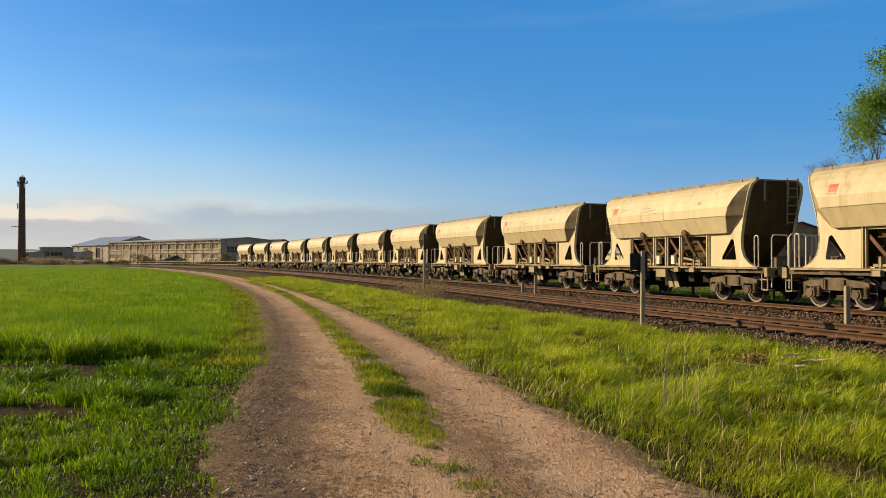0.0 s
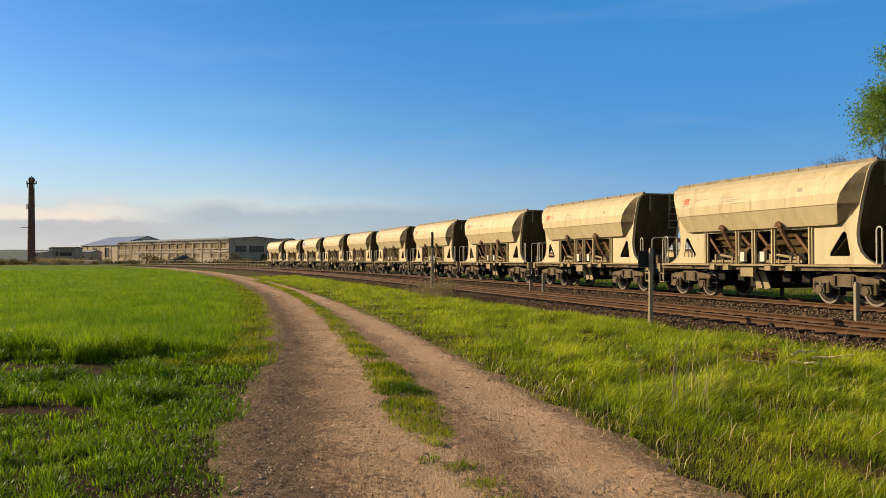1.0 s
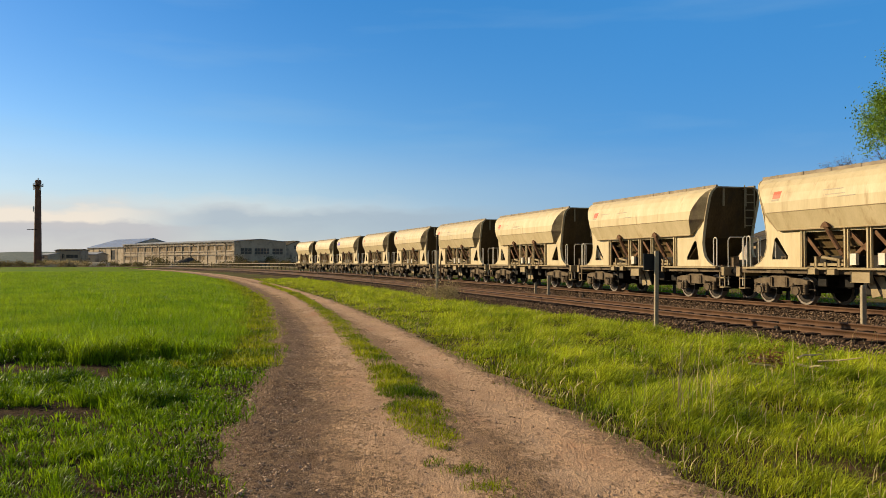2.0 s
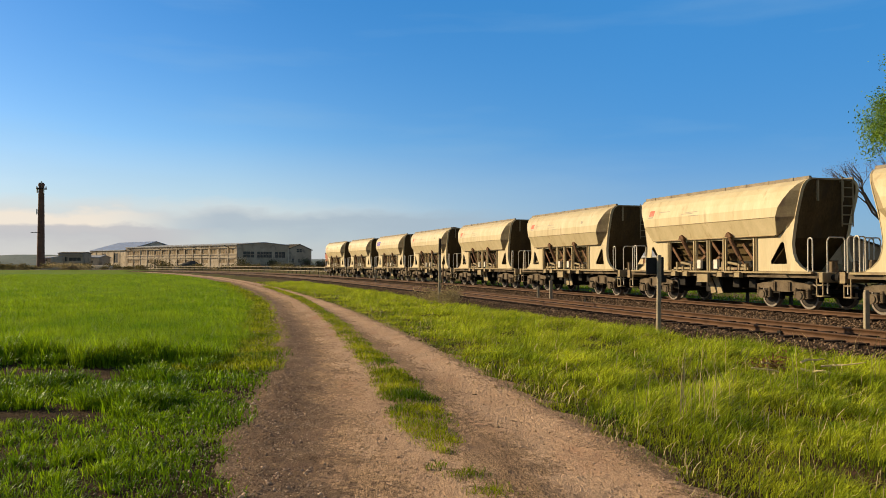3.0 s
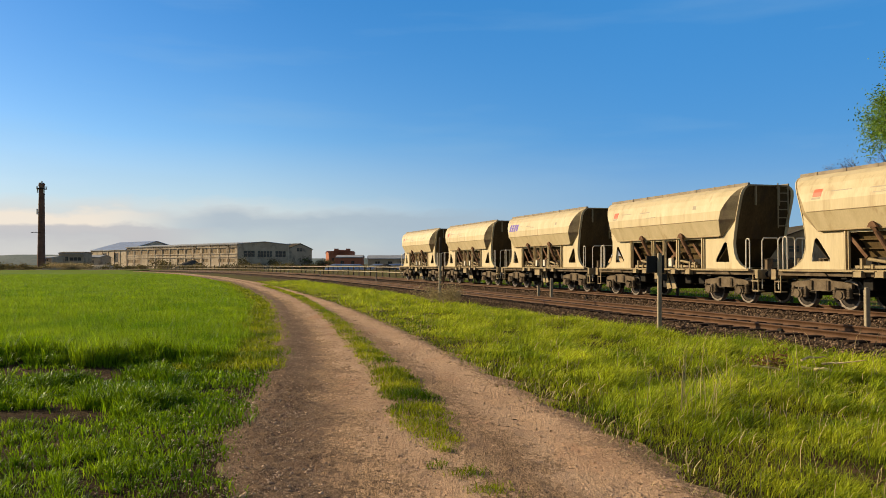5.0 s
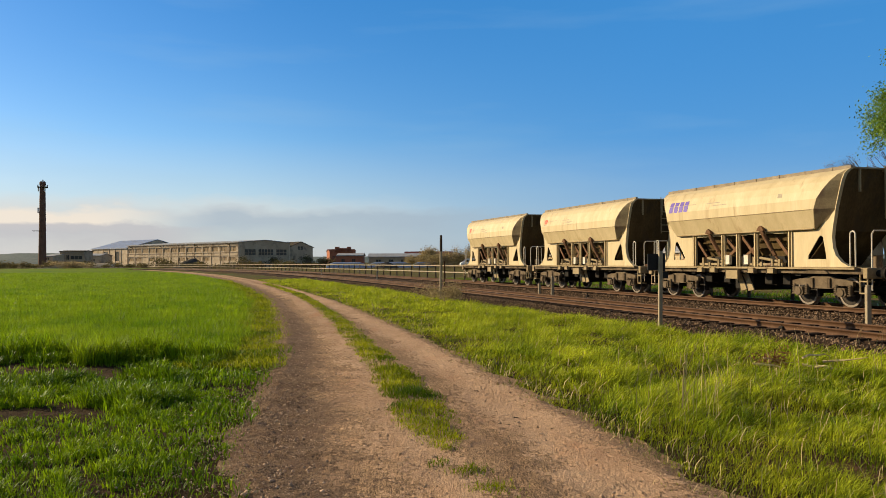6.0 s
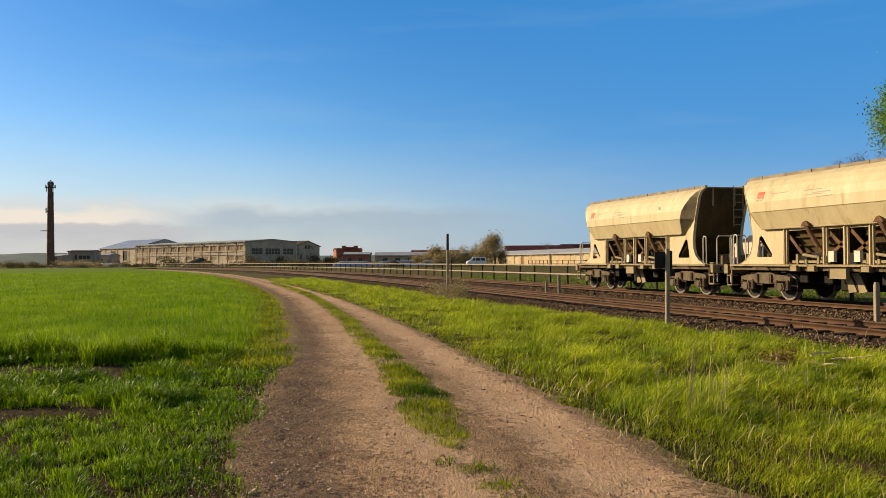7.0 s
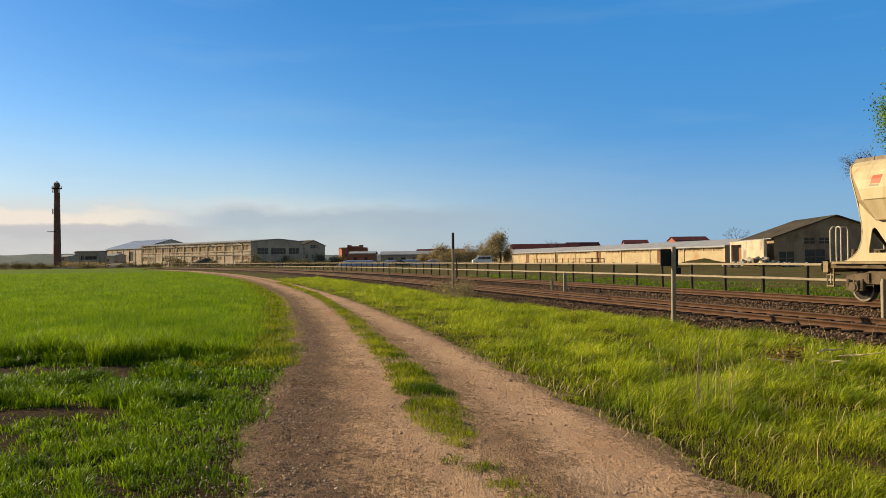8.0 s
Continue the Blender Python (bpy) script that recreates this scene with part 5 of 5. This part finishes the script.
def build_plants():
    build_tree("tall spring tree with small fresh green leaves", 30.75, 41.2, 20.6, 60000, "leaf", 3, depth=5, spread=0.55, size=0.085, cloud=0.42)
    build_tree("tall spring tree with small fresh green leaves", 32.2, 47.0, 16.2, 80000, "leaf", 9, depth=5, spread=0.55, size=0.08, cloud=0.38)
    build_tree("bare tree with thin brown twigs", 44.3, 77.0, 14.8, 5500, "twig", 21, depth=5, spread=0.34, size=0.045, cloud=0.25)
    build_tree("bare tree with thin brown twigs", 45.8, 78.5, 15.0, 5500, "twig", 23, depth=5, spread=0.34, size=0.045, cloud=0.25)
    build_tree("far bare tree with a round crown of twigs", 103, 300, 13.0, 0, "", 6, True, 0.36, 5)
    build_tree("far bare tree among the village roofs", 40, 330, 9.5, 0, "", 16, True, 0.55, 5)
    build_tree("broad green tree above the hedge", 13.4, 240, 8.8, 3600, "bush", 7, depth=4, spread=0.6, size=0.22, cloud=0.8)
    build_tree("leafy tree in the hedge belt", -4.0, 246, 5.6, 2600, "bush", 12, depth=4, spread=0.7, size=0.22, cloud=0.8)
    rng = random.Random(2)
    # belt of shrubs behind the yard
    for k in range(16):
        build_bush("hedge_shrub", "olive and brown shrub of a hedge belt", -11 + 1.75 * k + rng.uniform(-0.6, 0.6), 244 + rng.uniform(-6, 10), rng.uniform(3.5, 5), 4, (3.5 + 3.2 * (k / 15) ** 0.8) * rng.uniform(0.8, 1.12), 30 + k)
    # rough growth along the far edge of the field and before the hall
    for k in range(26):
        x = -152 + 4.3 * k + rng.uniform(-1.5, 1.5)
        y = 258 + rng.uniform(-6, 12) - 0.04 * (x + 152)
        build_bush("scrub", "low brownish scrub at the field's far edge", x, y, rng.uniform(4, 7), 3, rng.uniform(1.2, 2.6), 80 + k, "scrub", leaves=420, size=0.28, twigs=k % 2 == 0)
    build_bush("rounded_bush", "dense dark green rounded bush at the field's edge", -111.5, 240, 8, 5, 2.3, 120, "bush", 1800, 0.25, False)
    for x, y, h in ((-72, 289, 4.0), (-63, 296, 3.6), (-52, 303, 4.4), (-46, 306, 3.4), (-100, 283, 3.5), (-44, 300, 3.2)):
        build_bush("scrub", "dark scrub growing against the hall", x, y, 5, 3, h, int(200 + x), "scrub", leaves=500, size=0.3)
    for s, n in ((2.5, -9.4), (4.2, -9.2), (5.6, -9.5)):
        x, y, _ = line(s, n)
        build_bush("dry_weeds", "dry brownish weeds at the foot of the ballast", x, y, 1.1, 0.7, 0.85, int(300 + s * 9), "bush", 900, 0.04, False)
    build_bush("dry_weeds", "low reddish brown weeds in the verge", 4.95, 11.85, 0.7, 0.3, 0.42, 404, "rust_weed", 480, 0.026, False)
    # distant rise with woods
    xs = np.linspace(-2600, 2600, 120)
    hz = 20 + 14 * np.clip(-xs / 1500, 0, 1) + 5 * rnoise(xs, xs * 0, 0.004) + 3 * rnoise(xs, xs * 0, 0.021)
    v = np.concatenate([np.c_[xs, 2700 + 0 * xs, -2 + 0 * xs], np.c_[xs, 2900 + 0 * xs, np.maximum(hz, 3)], np.c_[xs, 4200 + 0 * xs, -2 + 0 * xs]])
    i = np.arange(119)
    raw("backdrop_hills", v, [np.c_[i, i + 1, i + 121, i + 120], np.c_[i + 120, i + 121, i + 241, i + 240]], M["hill"], "structure", "hazy wooded rise on the horizon", "hills")
    # fallen branch and reddish weeds in the verge
    t = thing("fallen_branch", "pale dead branch lying in the grass", "branch", m=pose(5.15, 11.35, 0.0))
    r2 = random.Random(5)
    for k in range(7):
        bm = bmesh.new()
        p = Vector((r2.uniform(-0.7, 0.5), r2.uniform(-0.3, 0.5), r2.uniform(0.05, 0.22)))
        way = r2.uniform(-0.9, 0.4)
        pts = [p]
        for j in range(4):
            way += r2.uniform(-0.4, 0.4)
            p = p + Vector((0.15 * math.cos(way), 0.15 * math.sin(way), r2.uniform(-0.05, 0.04)))
            pts.append(p)
        for j in range(4):
            bar(bm, pts[j], pts[j + 1], 0.018 - 0.003 * j, 6, 0.015 - 0.003 * j)
        part("limb", bm, M["straw"], t)


# ---- blades of grass ----
def blades(name, x, y, z, h, w, lean, mat, label, rng, wind=(0.0, 0.0), way=None):
    """Arching blades; way gives the heading in which each one leans."""
    n = len(x)
    a = rng.uniform(0, 2 * np.pi, n)
    d = np.c_[np.cos(a), np.sin(a)]
    la = rng.uniform(0, 2 * np.pi, n) if way is None else way + rng.normal(0, 0.5, n)
    l = np.c_[np.cos(la), np.sin(la)] * (lean * rng.uniform(0.2, 1.0, n) * h)[:, None] + np.array(wind) * h[:, None]
    base = np.c_[x, y, z]
    dw = np.c_[d * (w / 2)[:, None], np.zeros(n)]
    droop = 1 - 0.32 * np.minimum(np.hypot(l[:, 0], l[:, 1]) / h, 1.4)
    low = base + np.c_[l * 0.16, h * 0.42]
    high = base + np.c_[l * 0.55, h * (0.40 + 0.42 * droop)]
    tip = base + np.c_[l * 1.1, h * droop]
    near = y < 14.3
    v = np.stack([base - dw * 0.7, base + dw * 0.7, low + dw, low - dw, high + dw * 0.75, high - dw * 0.75, tip], 1)[near].reshape(-1, 3)
    i = np.arange(near.sum()) * 7
    faces = [np.c_[i, i + 1, i + 2, i + 3], np.c_[i + 3, i + 2, i + 4, i + 5], np.c_[i + 5, i + 4, i + 6]]
    # further off a blade is one slim triangle
    j = len(v) + np.arange((~near).sum()) * 3
    faces.append(np.c_[j, j + 1, j + 2])
    v = np.concatenate([v, np.stack([base - dw * 1.2, base + dw * 1.2, tip], 1)[~near].reshape(-1, 3)])
    return raw(name, v, [f for f in faces if len(f)], mat, "stuff", label, "grass")


def tufts(rng, cx, cy, count, spread):
    """Blade places round tuft centres: x, y, heading away from the centre, nearness to it, tuft number."""
    k = np.repeat(np.arange(len(cx)), count)
    a, r = rng.uniform(0, 2 * np.pi, len(k)), np.abs(rng.normal(0, 1, len(k))) * np.repeat(spread, count)
    return cx[k] + r * np.cos(a), cy[k] + r * np.sin(a), a, np.exp(-(r / np.repeat(spread, count)) ** 2 / 2), k


def scatter(rng, y0, y1, density, lo, hi):
    """Random places between lo(y) and hi(y), by density(y) per square metre."""
    X, Y = [], []
    for a in np.arange(y0, y1, 0.5):
        ym = a + 0.25
        l, r = float(lo(ym)), float(hi(ym))
        if r <= l:
            continue
        n = int((r - l) * 0.5 * density(ym))
        X.append(rng.uniform(l, r, n))
        Y.append(rng.uniform(a, a + 0.5, n))
    return np.concatenate(X), np.concatenate(Y)


def build_grass():
    rng = np.random.default_rng(11)
    road_l, road_r = (lambda y: np.interp(y, ROAD_Y, ROAD_L)), (lambda y: np.interp(y, ROAD_Y, ROAD_R))

    def dens(near, y):
        return near * min(1.0, (9.0 / y) ** 1.55)

    # verge between road and railway: a short base layer, then wind-bent tussocks over it
    def toe(q):
        return np.interp(q, [-20, -12, -8, -5, -3.5, -2.0, 5, 20], [-8.1, -8.4, -8.0, -7.7, -8.2, -9.3, -9.1, -8.8])

    def verge_right(q):
        return min(road_r(q) + 14, 0.62 * q + 2.5)

    x, y = scatter(rng, 3.0, 75, lambda q: dens(850, q), lambda q: road_r(q) - 0.7, verge_right)
    n, s = line_n(x, y)
    e = x - road_r(y)
    edge = np.clip((e + 0.30 + 0.22 * rnoise(x, y, 3.3) + 0.12 * rnoise(x, y, 9.0)) / 0.8, 0, 1)
    keep = (n < toe(s) + 0.3 * rnoise(x, y, 2.7)) & (rng.random(len(x)) < 0.25 + 1.2 * edge) & (edge > 0)
    x, y, edge = x[keep], y[keep], edge[keep]
    h = (0.025 + 0.08 * edge) * rng.uniform(0.5, 1.5, len(x))
    wd = 0.006 * np.clip(y / 7, 0.9, 5) * rng.uniform(0.7, 1.4, len(x))
    blades("verge_grass", x, y, ground_z(x, y) - 0.005, h, wd, 0.9, M["weed_blade"], "short matted grass at the foot of the verge", rng, (0.2, -0.05))
    pick = rng.random(len(x)) < 0.035 + 0.16 * (edge < 0.7)
    blades("dry_grass", x[pick], y[pick], ground_z(x[pick], y[pick]), h[pick] * 1.8, wd[pick] * 0.8, 0.9, M["straw"], "pale dry blades among the verge grass", rng, (0.3, -0.1))
    cx, cy = scatter(rng, 3.0, 75, lambda q: 52 * min(1.0, (7.5 / q) ** 1.4), lambda q: road_r(q) - 0.2, verge_right)
    n, s = line_n(cx, cy)
    e = cx - road_r(cy)
    swell = rnoise(cx, cy, 1.3) + 0.7 * rnoise(cx, cy, 3.4)
    keep = (n < toe(s) + 0.25 * rnoise(cx, cy, 2.7)) & (rng.random(len(cx)) < (e - 0.1) / 1.1) & (rng.random(len(cx)) < 0.74 + 0.6 * swell)
    cx, cy, e, swell = cx[keep], cy[keep], e[keep], swell[keep]
    open_spot = (((cx - 5.2) / 0.75) ** 2 + ((cy - 11.5) / 0.55) ** 2) > 1
    cx, cy, e, swell = cx[open_spot], cy[open_spot], e[open_spot], swell[open_spot]
    far = np.clip(cy / 9, 1, 4)
    tall = (0.05 + 0.155 * np.clip(e / 1.5, 0, 1)) * np.clip(1 + 0.5 * swell, 0.45, 1.7) * rng.uniform(0.7, 1.3, len(cx))
    x, y, way, core, k = tufts(rng, cx, cy, 58, 0.085 * far * rng.uniform(0.7, 1.5, len(cx)))
    h = tall[k] * (0.55 + 0.45 * core) * rng.uniform(0.6, 1.2, len(x))
    wd = 0.0048 * np.clip(y / 7, 0.9, 5) * rng.uniform(0.7, 1.4, len(x))
    blades("verge_tussocks", x, y, ground_z(x, y) - 0.01, h, wd, 0.85, M["grass_blade"], "lush wind-bent grass tussocks between road and railway", rng, (0.55, -0.15), way)
    # weedy grass before the field, thin over bare soil
    x, y = scatter(rng, 3.0, 14.5, lambda q: dens(900, q), lambda q: -0.62 * q - 2.5, lambda q: road_l(q) + 0.6)
    e = road_l(y) - x
    edge = np.clip((e + 0.20 + 0.05 * rnoise(x, y, 3.3) + 0.08 * rnoise(x, y, 11.0)) / 0.45, 0, 1)
    patch = rnoise(x, y, 1.7) + 0.5 * rnoise(x, y, 5.0)

    def bare(px, py):
        return np.exp(-(((py - 8.6 - 0.15 * (px + 4.6)) / 0.42) ** 2 + ((px + 4.9) / 1.6) ** 2))

    keep = (edge > 0) & (rng.random(len(x)) < (0.15 + 0.9 * edge) * np.clip(0.62 + 0.9 * patch, 0.05 + 0.5 * np.exp(-((e - 0.15) / 0.45) ** 2), 1)) & (rng.random(len(x)) > 1.05 * bare(x, y)) & (y < 12.75 + 0.3 * rnoise(x, y * 0, 1.9) + 3 * np.clip((x + 5.0) / 2, 0, 1)) & ~((np.abs(y - 11.75) < 0.7) & (x < -4.4) & (rng.random(len(x)) < 0.85))
    x, y, patch = x[keep], y[keep], patch[keep]
    h = (0.06 + 0.05 * np.clip(patch, -0.4, 1)).clip(0.02) * rng.uniform(0.45, 1.5, len(x))
    wd = 0.009 * np.clip(y / 7, 0.8, 3) * rng.uniform(0.7, 1.4, len(x))
    blades("weedy_grass", x, y, 0 * x - 0.02, h, wd, 0.9, M["lush_blade"], "short patchy grass and weeds over dark soil", rng)
    # tufts over it: yellow-green near the road, darker and taller towards the cereal
    for name, mat, y0, y1, rate, size, lab in (("weed_tufts", "crop_blade", 3.0, 9.6, 20, 0.11, "yellow-green grass tufts between road and field"), ("weed_tufts", "lush_blade", 3.0, 9.6, 26, 0.12, "dark green grass tufts between road and field"), ("lush_tufts", "lush_blade", 9.0, 13.0, 42, 0.19, "lush dark green tufts along the front of the cereal")):
        cx, cy = scatter(rng, y0, y1, lambda q: rate, lambda q: -0.62 * q - 2.0, lambda q: road_l(q) - (0.05 if y0 < 5 else 0.9))
        e = road_l(cy) - cx
        swell = rnoise(cx, cy, 1.9) + 0.6 * rnoise(cx, cy, 4.6)
        keep = (rng.random(len(cx)) > 1.3 * bare(cx, cy)) & (rng.random(len(cx)) < 0.62 + 0.7 * swell) & (rng.random(len(cx)) < 0.25 + e / 1.5)
        # a bare shaded furrow before the cereal
        keep &= ~((np.abs(cy - 11.75 - 0.25 * rnoise(cx, cx * 0, 1.1)) < 0.75) & (cx < -4.5 + 0.3 * rnoise(cy, cy * 0, 3.0)))
        cx, cy, swell, e = cx[keep], cy[keep], swell[keep], e[keep]
        tall = size * np.clip(1 + 0.45 * swell, 0.4, 1.6) * np.clip(0.45 + e / 2.5, 0.45, 1) * rng.uniform(0.65, 1.3, len(cx))
        x, y, way, core, k = tufts(rng, cx, cy, 56, 0.09 * rng.uniform(0.7, 1.5, len(cx)))
        h = tall[k] * (0.5 + 0.5 * core) * rng.uniform(0.55, 1.2, len(x))
        blades(name, x, y, 0 * x - 0.02, h, 0.0066 * np.clip(y / 7, 0.8, 2) * rng.uniform(0.7, 1.4, len(x)), 0.95, M[mat], lab, rng, (0.15, -0.05), way)
    # strip between road and crop
    x, y = scatter(rng, 12, 75, lambda q: dens(1500, q), lambda q: road_l(q) - 1.5, lambda q: road_l(q) + 0.5)
    e = road_l(y) - x
    edge = np.clip((e + 0.25 + 0.10 * rnoise(x, y, 4.1)) / 0.4, 0, 1)
    keep = (rng.random(len(x)) < 0.1 + 0.9 * edge) & (edge > 0)
    x, y = x[keep], y[keep]
    h = (0.09 + 0.05 * rnoise(x, y, 2.0)) * rng.uniform(0.5, 1.5, len(x))
    blades("verge_grass", x, y, 0 * x - 0.02, h, 0.008 * np.clip(y / 7, 1, 5), 0.8, M["weed_blade"], "short grass between road and cereal field", rng)
    # cereal
    x, y = scatter(rng, 12.3, 120, lambda q: 1900 * min(1.0, (13.5 / q) ** 1.75), lambda q: -0.60 * q - 3, lambda q: road_l(q) - 0.55)
    front = 12.6 + 0.6 * rnoise(x, x * 0, 0.9) + 0.35 * rnoise(x, x * 0, 3.7) + np.abs(rng.normal(0, 0.30, len(x))) + 1.6 * np.clip((x + 5.5) / 2.5, 0, 1)
    keep = (y > front) & (rng.random(len(x)) < (road_l(y) - x - 0.6 + 0.25 * rnoise(x, y, 2.3)) / 0.7)
    x, y = x[keep], y[keep]
    h = (0.25 + 0.04 * rnoise(x, y, 0.8) + 0.04 * rnoise(x, y, 3.1)) * rng.uniform(0.7, 1.2, len(x))
    h *= np.clip(1 + 0.3 * rnoise(x, y, 4.3) + 0.3 * rnoise(x + 3, y, 9.0) + 0.25 * rnoise(x, y + 5, 17.0), 0.35, 1.8)
    h *= 1 + 0.6 * np.exp(-((y - front[keep]) / 0.6) ** 2)
    h *= 1 - 0.5 * np.clip(1 - (np.interp(y, ROAD_Y, ROAD_L) - 0.6 - x) / 1.4, 0, 1)
    blades("cereal_plants", x, y, 0 * x, h, 0.0085 * np.clip(y / 13, 1, 5) * rng.uniform(0.7, 1.3, len(x)), 0.8, M["crop_blade"], "dense young green cereal plants", rng)
    # grass strip between the wheel tracks
    x, y = scatter(rng, 6.5, 60, lambda q: dens(2600, q), lambda q: np.interp(q, MID_Y, MID_L) - 0.1, lambda q: np.interp(q, MID_Y, MID_R) + 0.1)
    ml, mr = np.interp(y, MID_Y, MID_L), np.interp(y, MID_Y, MID_R)
    inside = np.minimum(x - ml, mr - x) + 0.03 + 0.09 * rnoise(x, y, 5.0) + 0.07 * rnoise(x, y, 13.0)
    gap = np.exp(-((y - 12.4) / 0.55) ** 2)
    keep = (rng.random(len(x)) < np.clip(inside / 0.12 + 0.2, 0, 1)) & (rng.random(len(x)) > 0.85 * gap)
    x, y, inside = x[keep], y[keep], inside[keep]
    h = (0.03 + 0.075 * np.clip(inside / 0.2, 0, 1) * np.clip(0.6 + 0.8 * rnoise(x, y, 7.0), 0.1, 1.3)) * rng.uniform(0.5, 1.5, len(x))
    blades("strip_grass", x, y, 0 * x + 0.015, h, 0.006 * np.clip(y / 7, 1, 5), 0.9, M["weed_blade"], "short grass strip between the wheel tracks", rng)
    # rough growth behind the line, along the fence
    k = 80000
    s = 75 * rng.random(k) ** 1.4 - 16
    nn = 4.3 + 12 * rng.random(k) ** 1.3
    th = np.interp(s, _g, _th)
    x, y = np.interp(s, _g, _x) + nn * np.cos(th), np.interp(s, _g, _y) + nn * np.sin(th)
    keep = rng.random(k) < np.clip(0.20 + 0.9 * rnoise(x, y, 0.55) + 0.5 * rnoise(x, y, 1.9), 0.02, 0.8)
    x, y = x[keep], y[keep]
    blades("fence_grass", x, y, ground_z(x, y), rng.uniform(0.05, 0.26, len(x)), rng.uniform(0.02, 0.045, len(x)), 0.9, M["lush_blade"], "rough grass and weeds along the fence", rng)
    # single tufts on the road
    X, Y = [], []
    for cx, cy, r, k in ((0.19, 6.02, 0.07, 160), (0.33, 5.55, 0.09, 200), (-0.05, 6.25, 0.05, 60), (0.45, 5.2, 0.06, 80)):
        X.append(rng.normal(cx, r, k))
        Y.append(rng.normal(cy, r, k))
    x, y = np.concatenate(X), np.concatenate(Y)
    blades("road_tufts", x, y, 0 * x + 0.02, 0.055 * rng.uniform(0.4, 1.4, len(x)), 0.006 + 0 * x, 1.0, M["weed_blade"], "small grass tufts growing on the dirt road", rng)
    # dry stalks standing in the verge
    x, y = [], []
    for cx, cy, r, k in ((2.45, 8.1, 0.17, 34), (3.0, 8.9, 0.25, 14), (3.6, 9.6, 0.35, 10), (5.7, 10.6, 0.35, 12), (4.9, 10.2, 0.3, 8)):
        x.append(rng.normal(cx, r, k))
        y.append(rng.normal(cy, r, k))
    x, y = np.concatenate(x), np.concatenate(y)
    blades("dry_stalks", x, y, ground_z(x, y), rng.uniform(0.45, 1.0, len(x)), 0.005 + 0 * x, 0.45, M["straw"], "tall dry straw-coloured stalks in the verge", rng)


def stones(name, x, y, z, r, mat, label, rng):
    n = len(x)
    c = np.array([(1, 0, 0), (0, 1, 0), (-1, 0, 0), (0, -1, 0), (0, 0, 1), (0, 0, -1)], float)
    v = (c[None] + rng.normal(0, 0.28, (n, 6, 3))) * rng.uniform(0.7, 1.2, (n, 6, 1)) * r[:, None, None]
    a = rng.uniform(0, 6.28, n)
    ca, sa = np.cos(a)[:, None], np.sin(a)[:, None]
    v = np.stack([v[..., 0] * ca - v[..., 1] * sa, v[..., 0] * sa + v[..., 1] * ca, v[..., 2] * 0.8], -1) + np.stack([x, y, z], -1)[:, None]
    f = np.array([(0, 1, 4), (1, 2, 4), (2, 3, 4), (3, 0, 4), (1, 0, 5), (2, 1, 5), (3, 2, 5), (0, 3, 5)])
    return raw(name, v.reshape(-1, 3), [(np.arange(n)[:, None, None] * 6 + f[None]).reshape(-1, 3)], mat, "stuff", label, "stones")



def build_stones():
    rng = np.random.default_rng(5)
    n = 48000
    s, nn = 60 * rng.random(n) ** 1.35 - 20, rng.uniform(-8.45, 2.8, n)
    th = np.interp(s, _g, _th)
    x, y = np.interp(s, _g, _x) + nn * np.cos(th), np.interp(s, _g, _y) + nn * np.sin(th)
    top = RAIL_Z - 0.16
    z = np.where(nn < -7.30, top - (top + 0.36) * (-7.30 - nn) / 1.45, top - 0.02 - 0.03 * (np.abs(nn + 2.3) < 0.9))
    on = (np.abs(np.mod(s + 0.31, 0.62) - 0.31) > 0.15) | (np.minimum(np.abs(nn - NEAR_TRACK), np.abs(nn - FAR_TRACK)) > 1.32)
    stones("ballast_stones", x[on], y[on], z[on] + 0.015, rng.uniform(0.022, 0.05, on.sum()), M["stone"], "loose brown ballast stones round the tracks", rng)
    k = 31000
    y = 3.8 + 24 * rng.random(k) ** 1.9
    a, b = np.interp(y, ROAD_Y, ROAD_L), np.interp(y, ROAD_Y, ROAD_R)
    t = rng.random(k)
    t = np.where(rng.random(k) < 0.66, rng.normal(0.12, 0.15, k), t)
    t = np.where(rng.random(k) < 0.18, rng.normal(0.60, 0.10, k), t)
    x = a + (b - a) * t
    rut = np.exp(-((t - 0.24) / 0.11) ** 2) + np.exp(-((t - 0.76) / 0.11) ** 2)
    stones("road_pebbles", x, y, 0.03 - 0.035 * rut, 0.0035 + 0.0055 * rng.random(k) ** 2 + 0.013 * rng.random(k) ** 14, M["pebble"], "small pebbles lying on the dirt road", rng)


build_fence()
build_posts()
build_buildings()
build_yard()
build_plants()
build_grass()
build_stones()


build_railway()
motions()
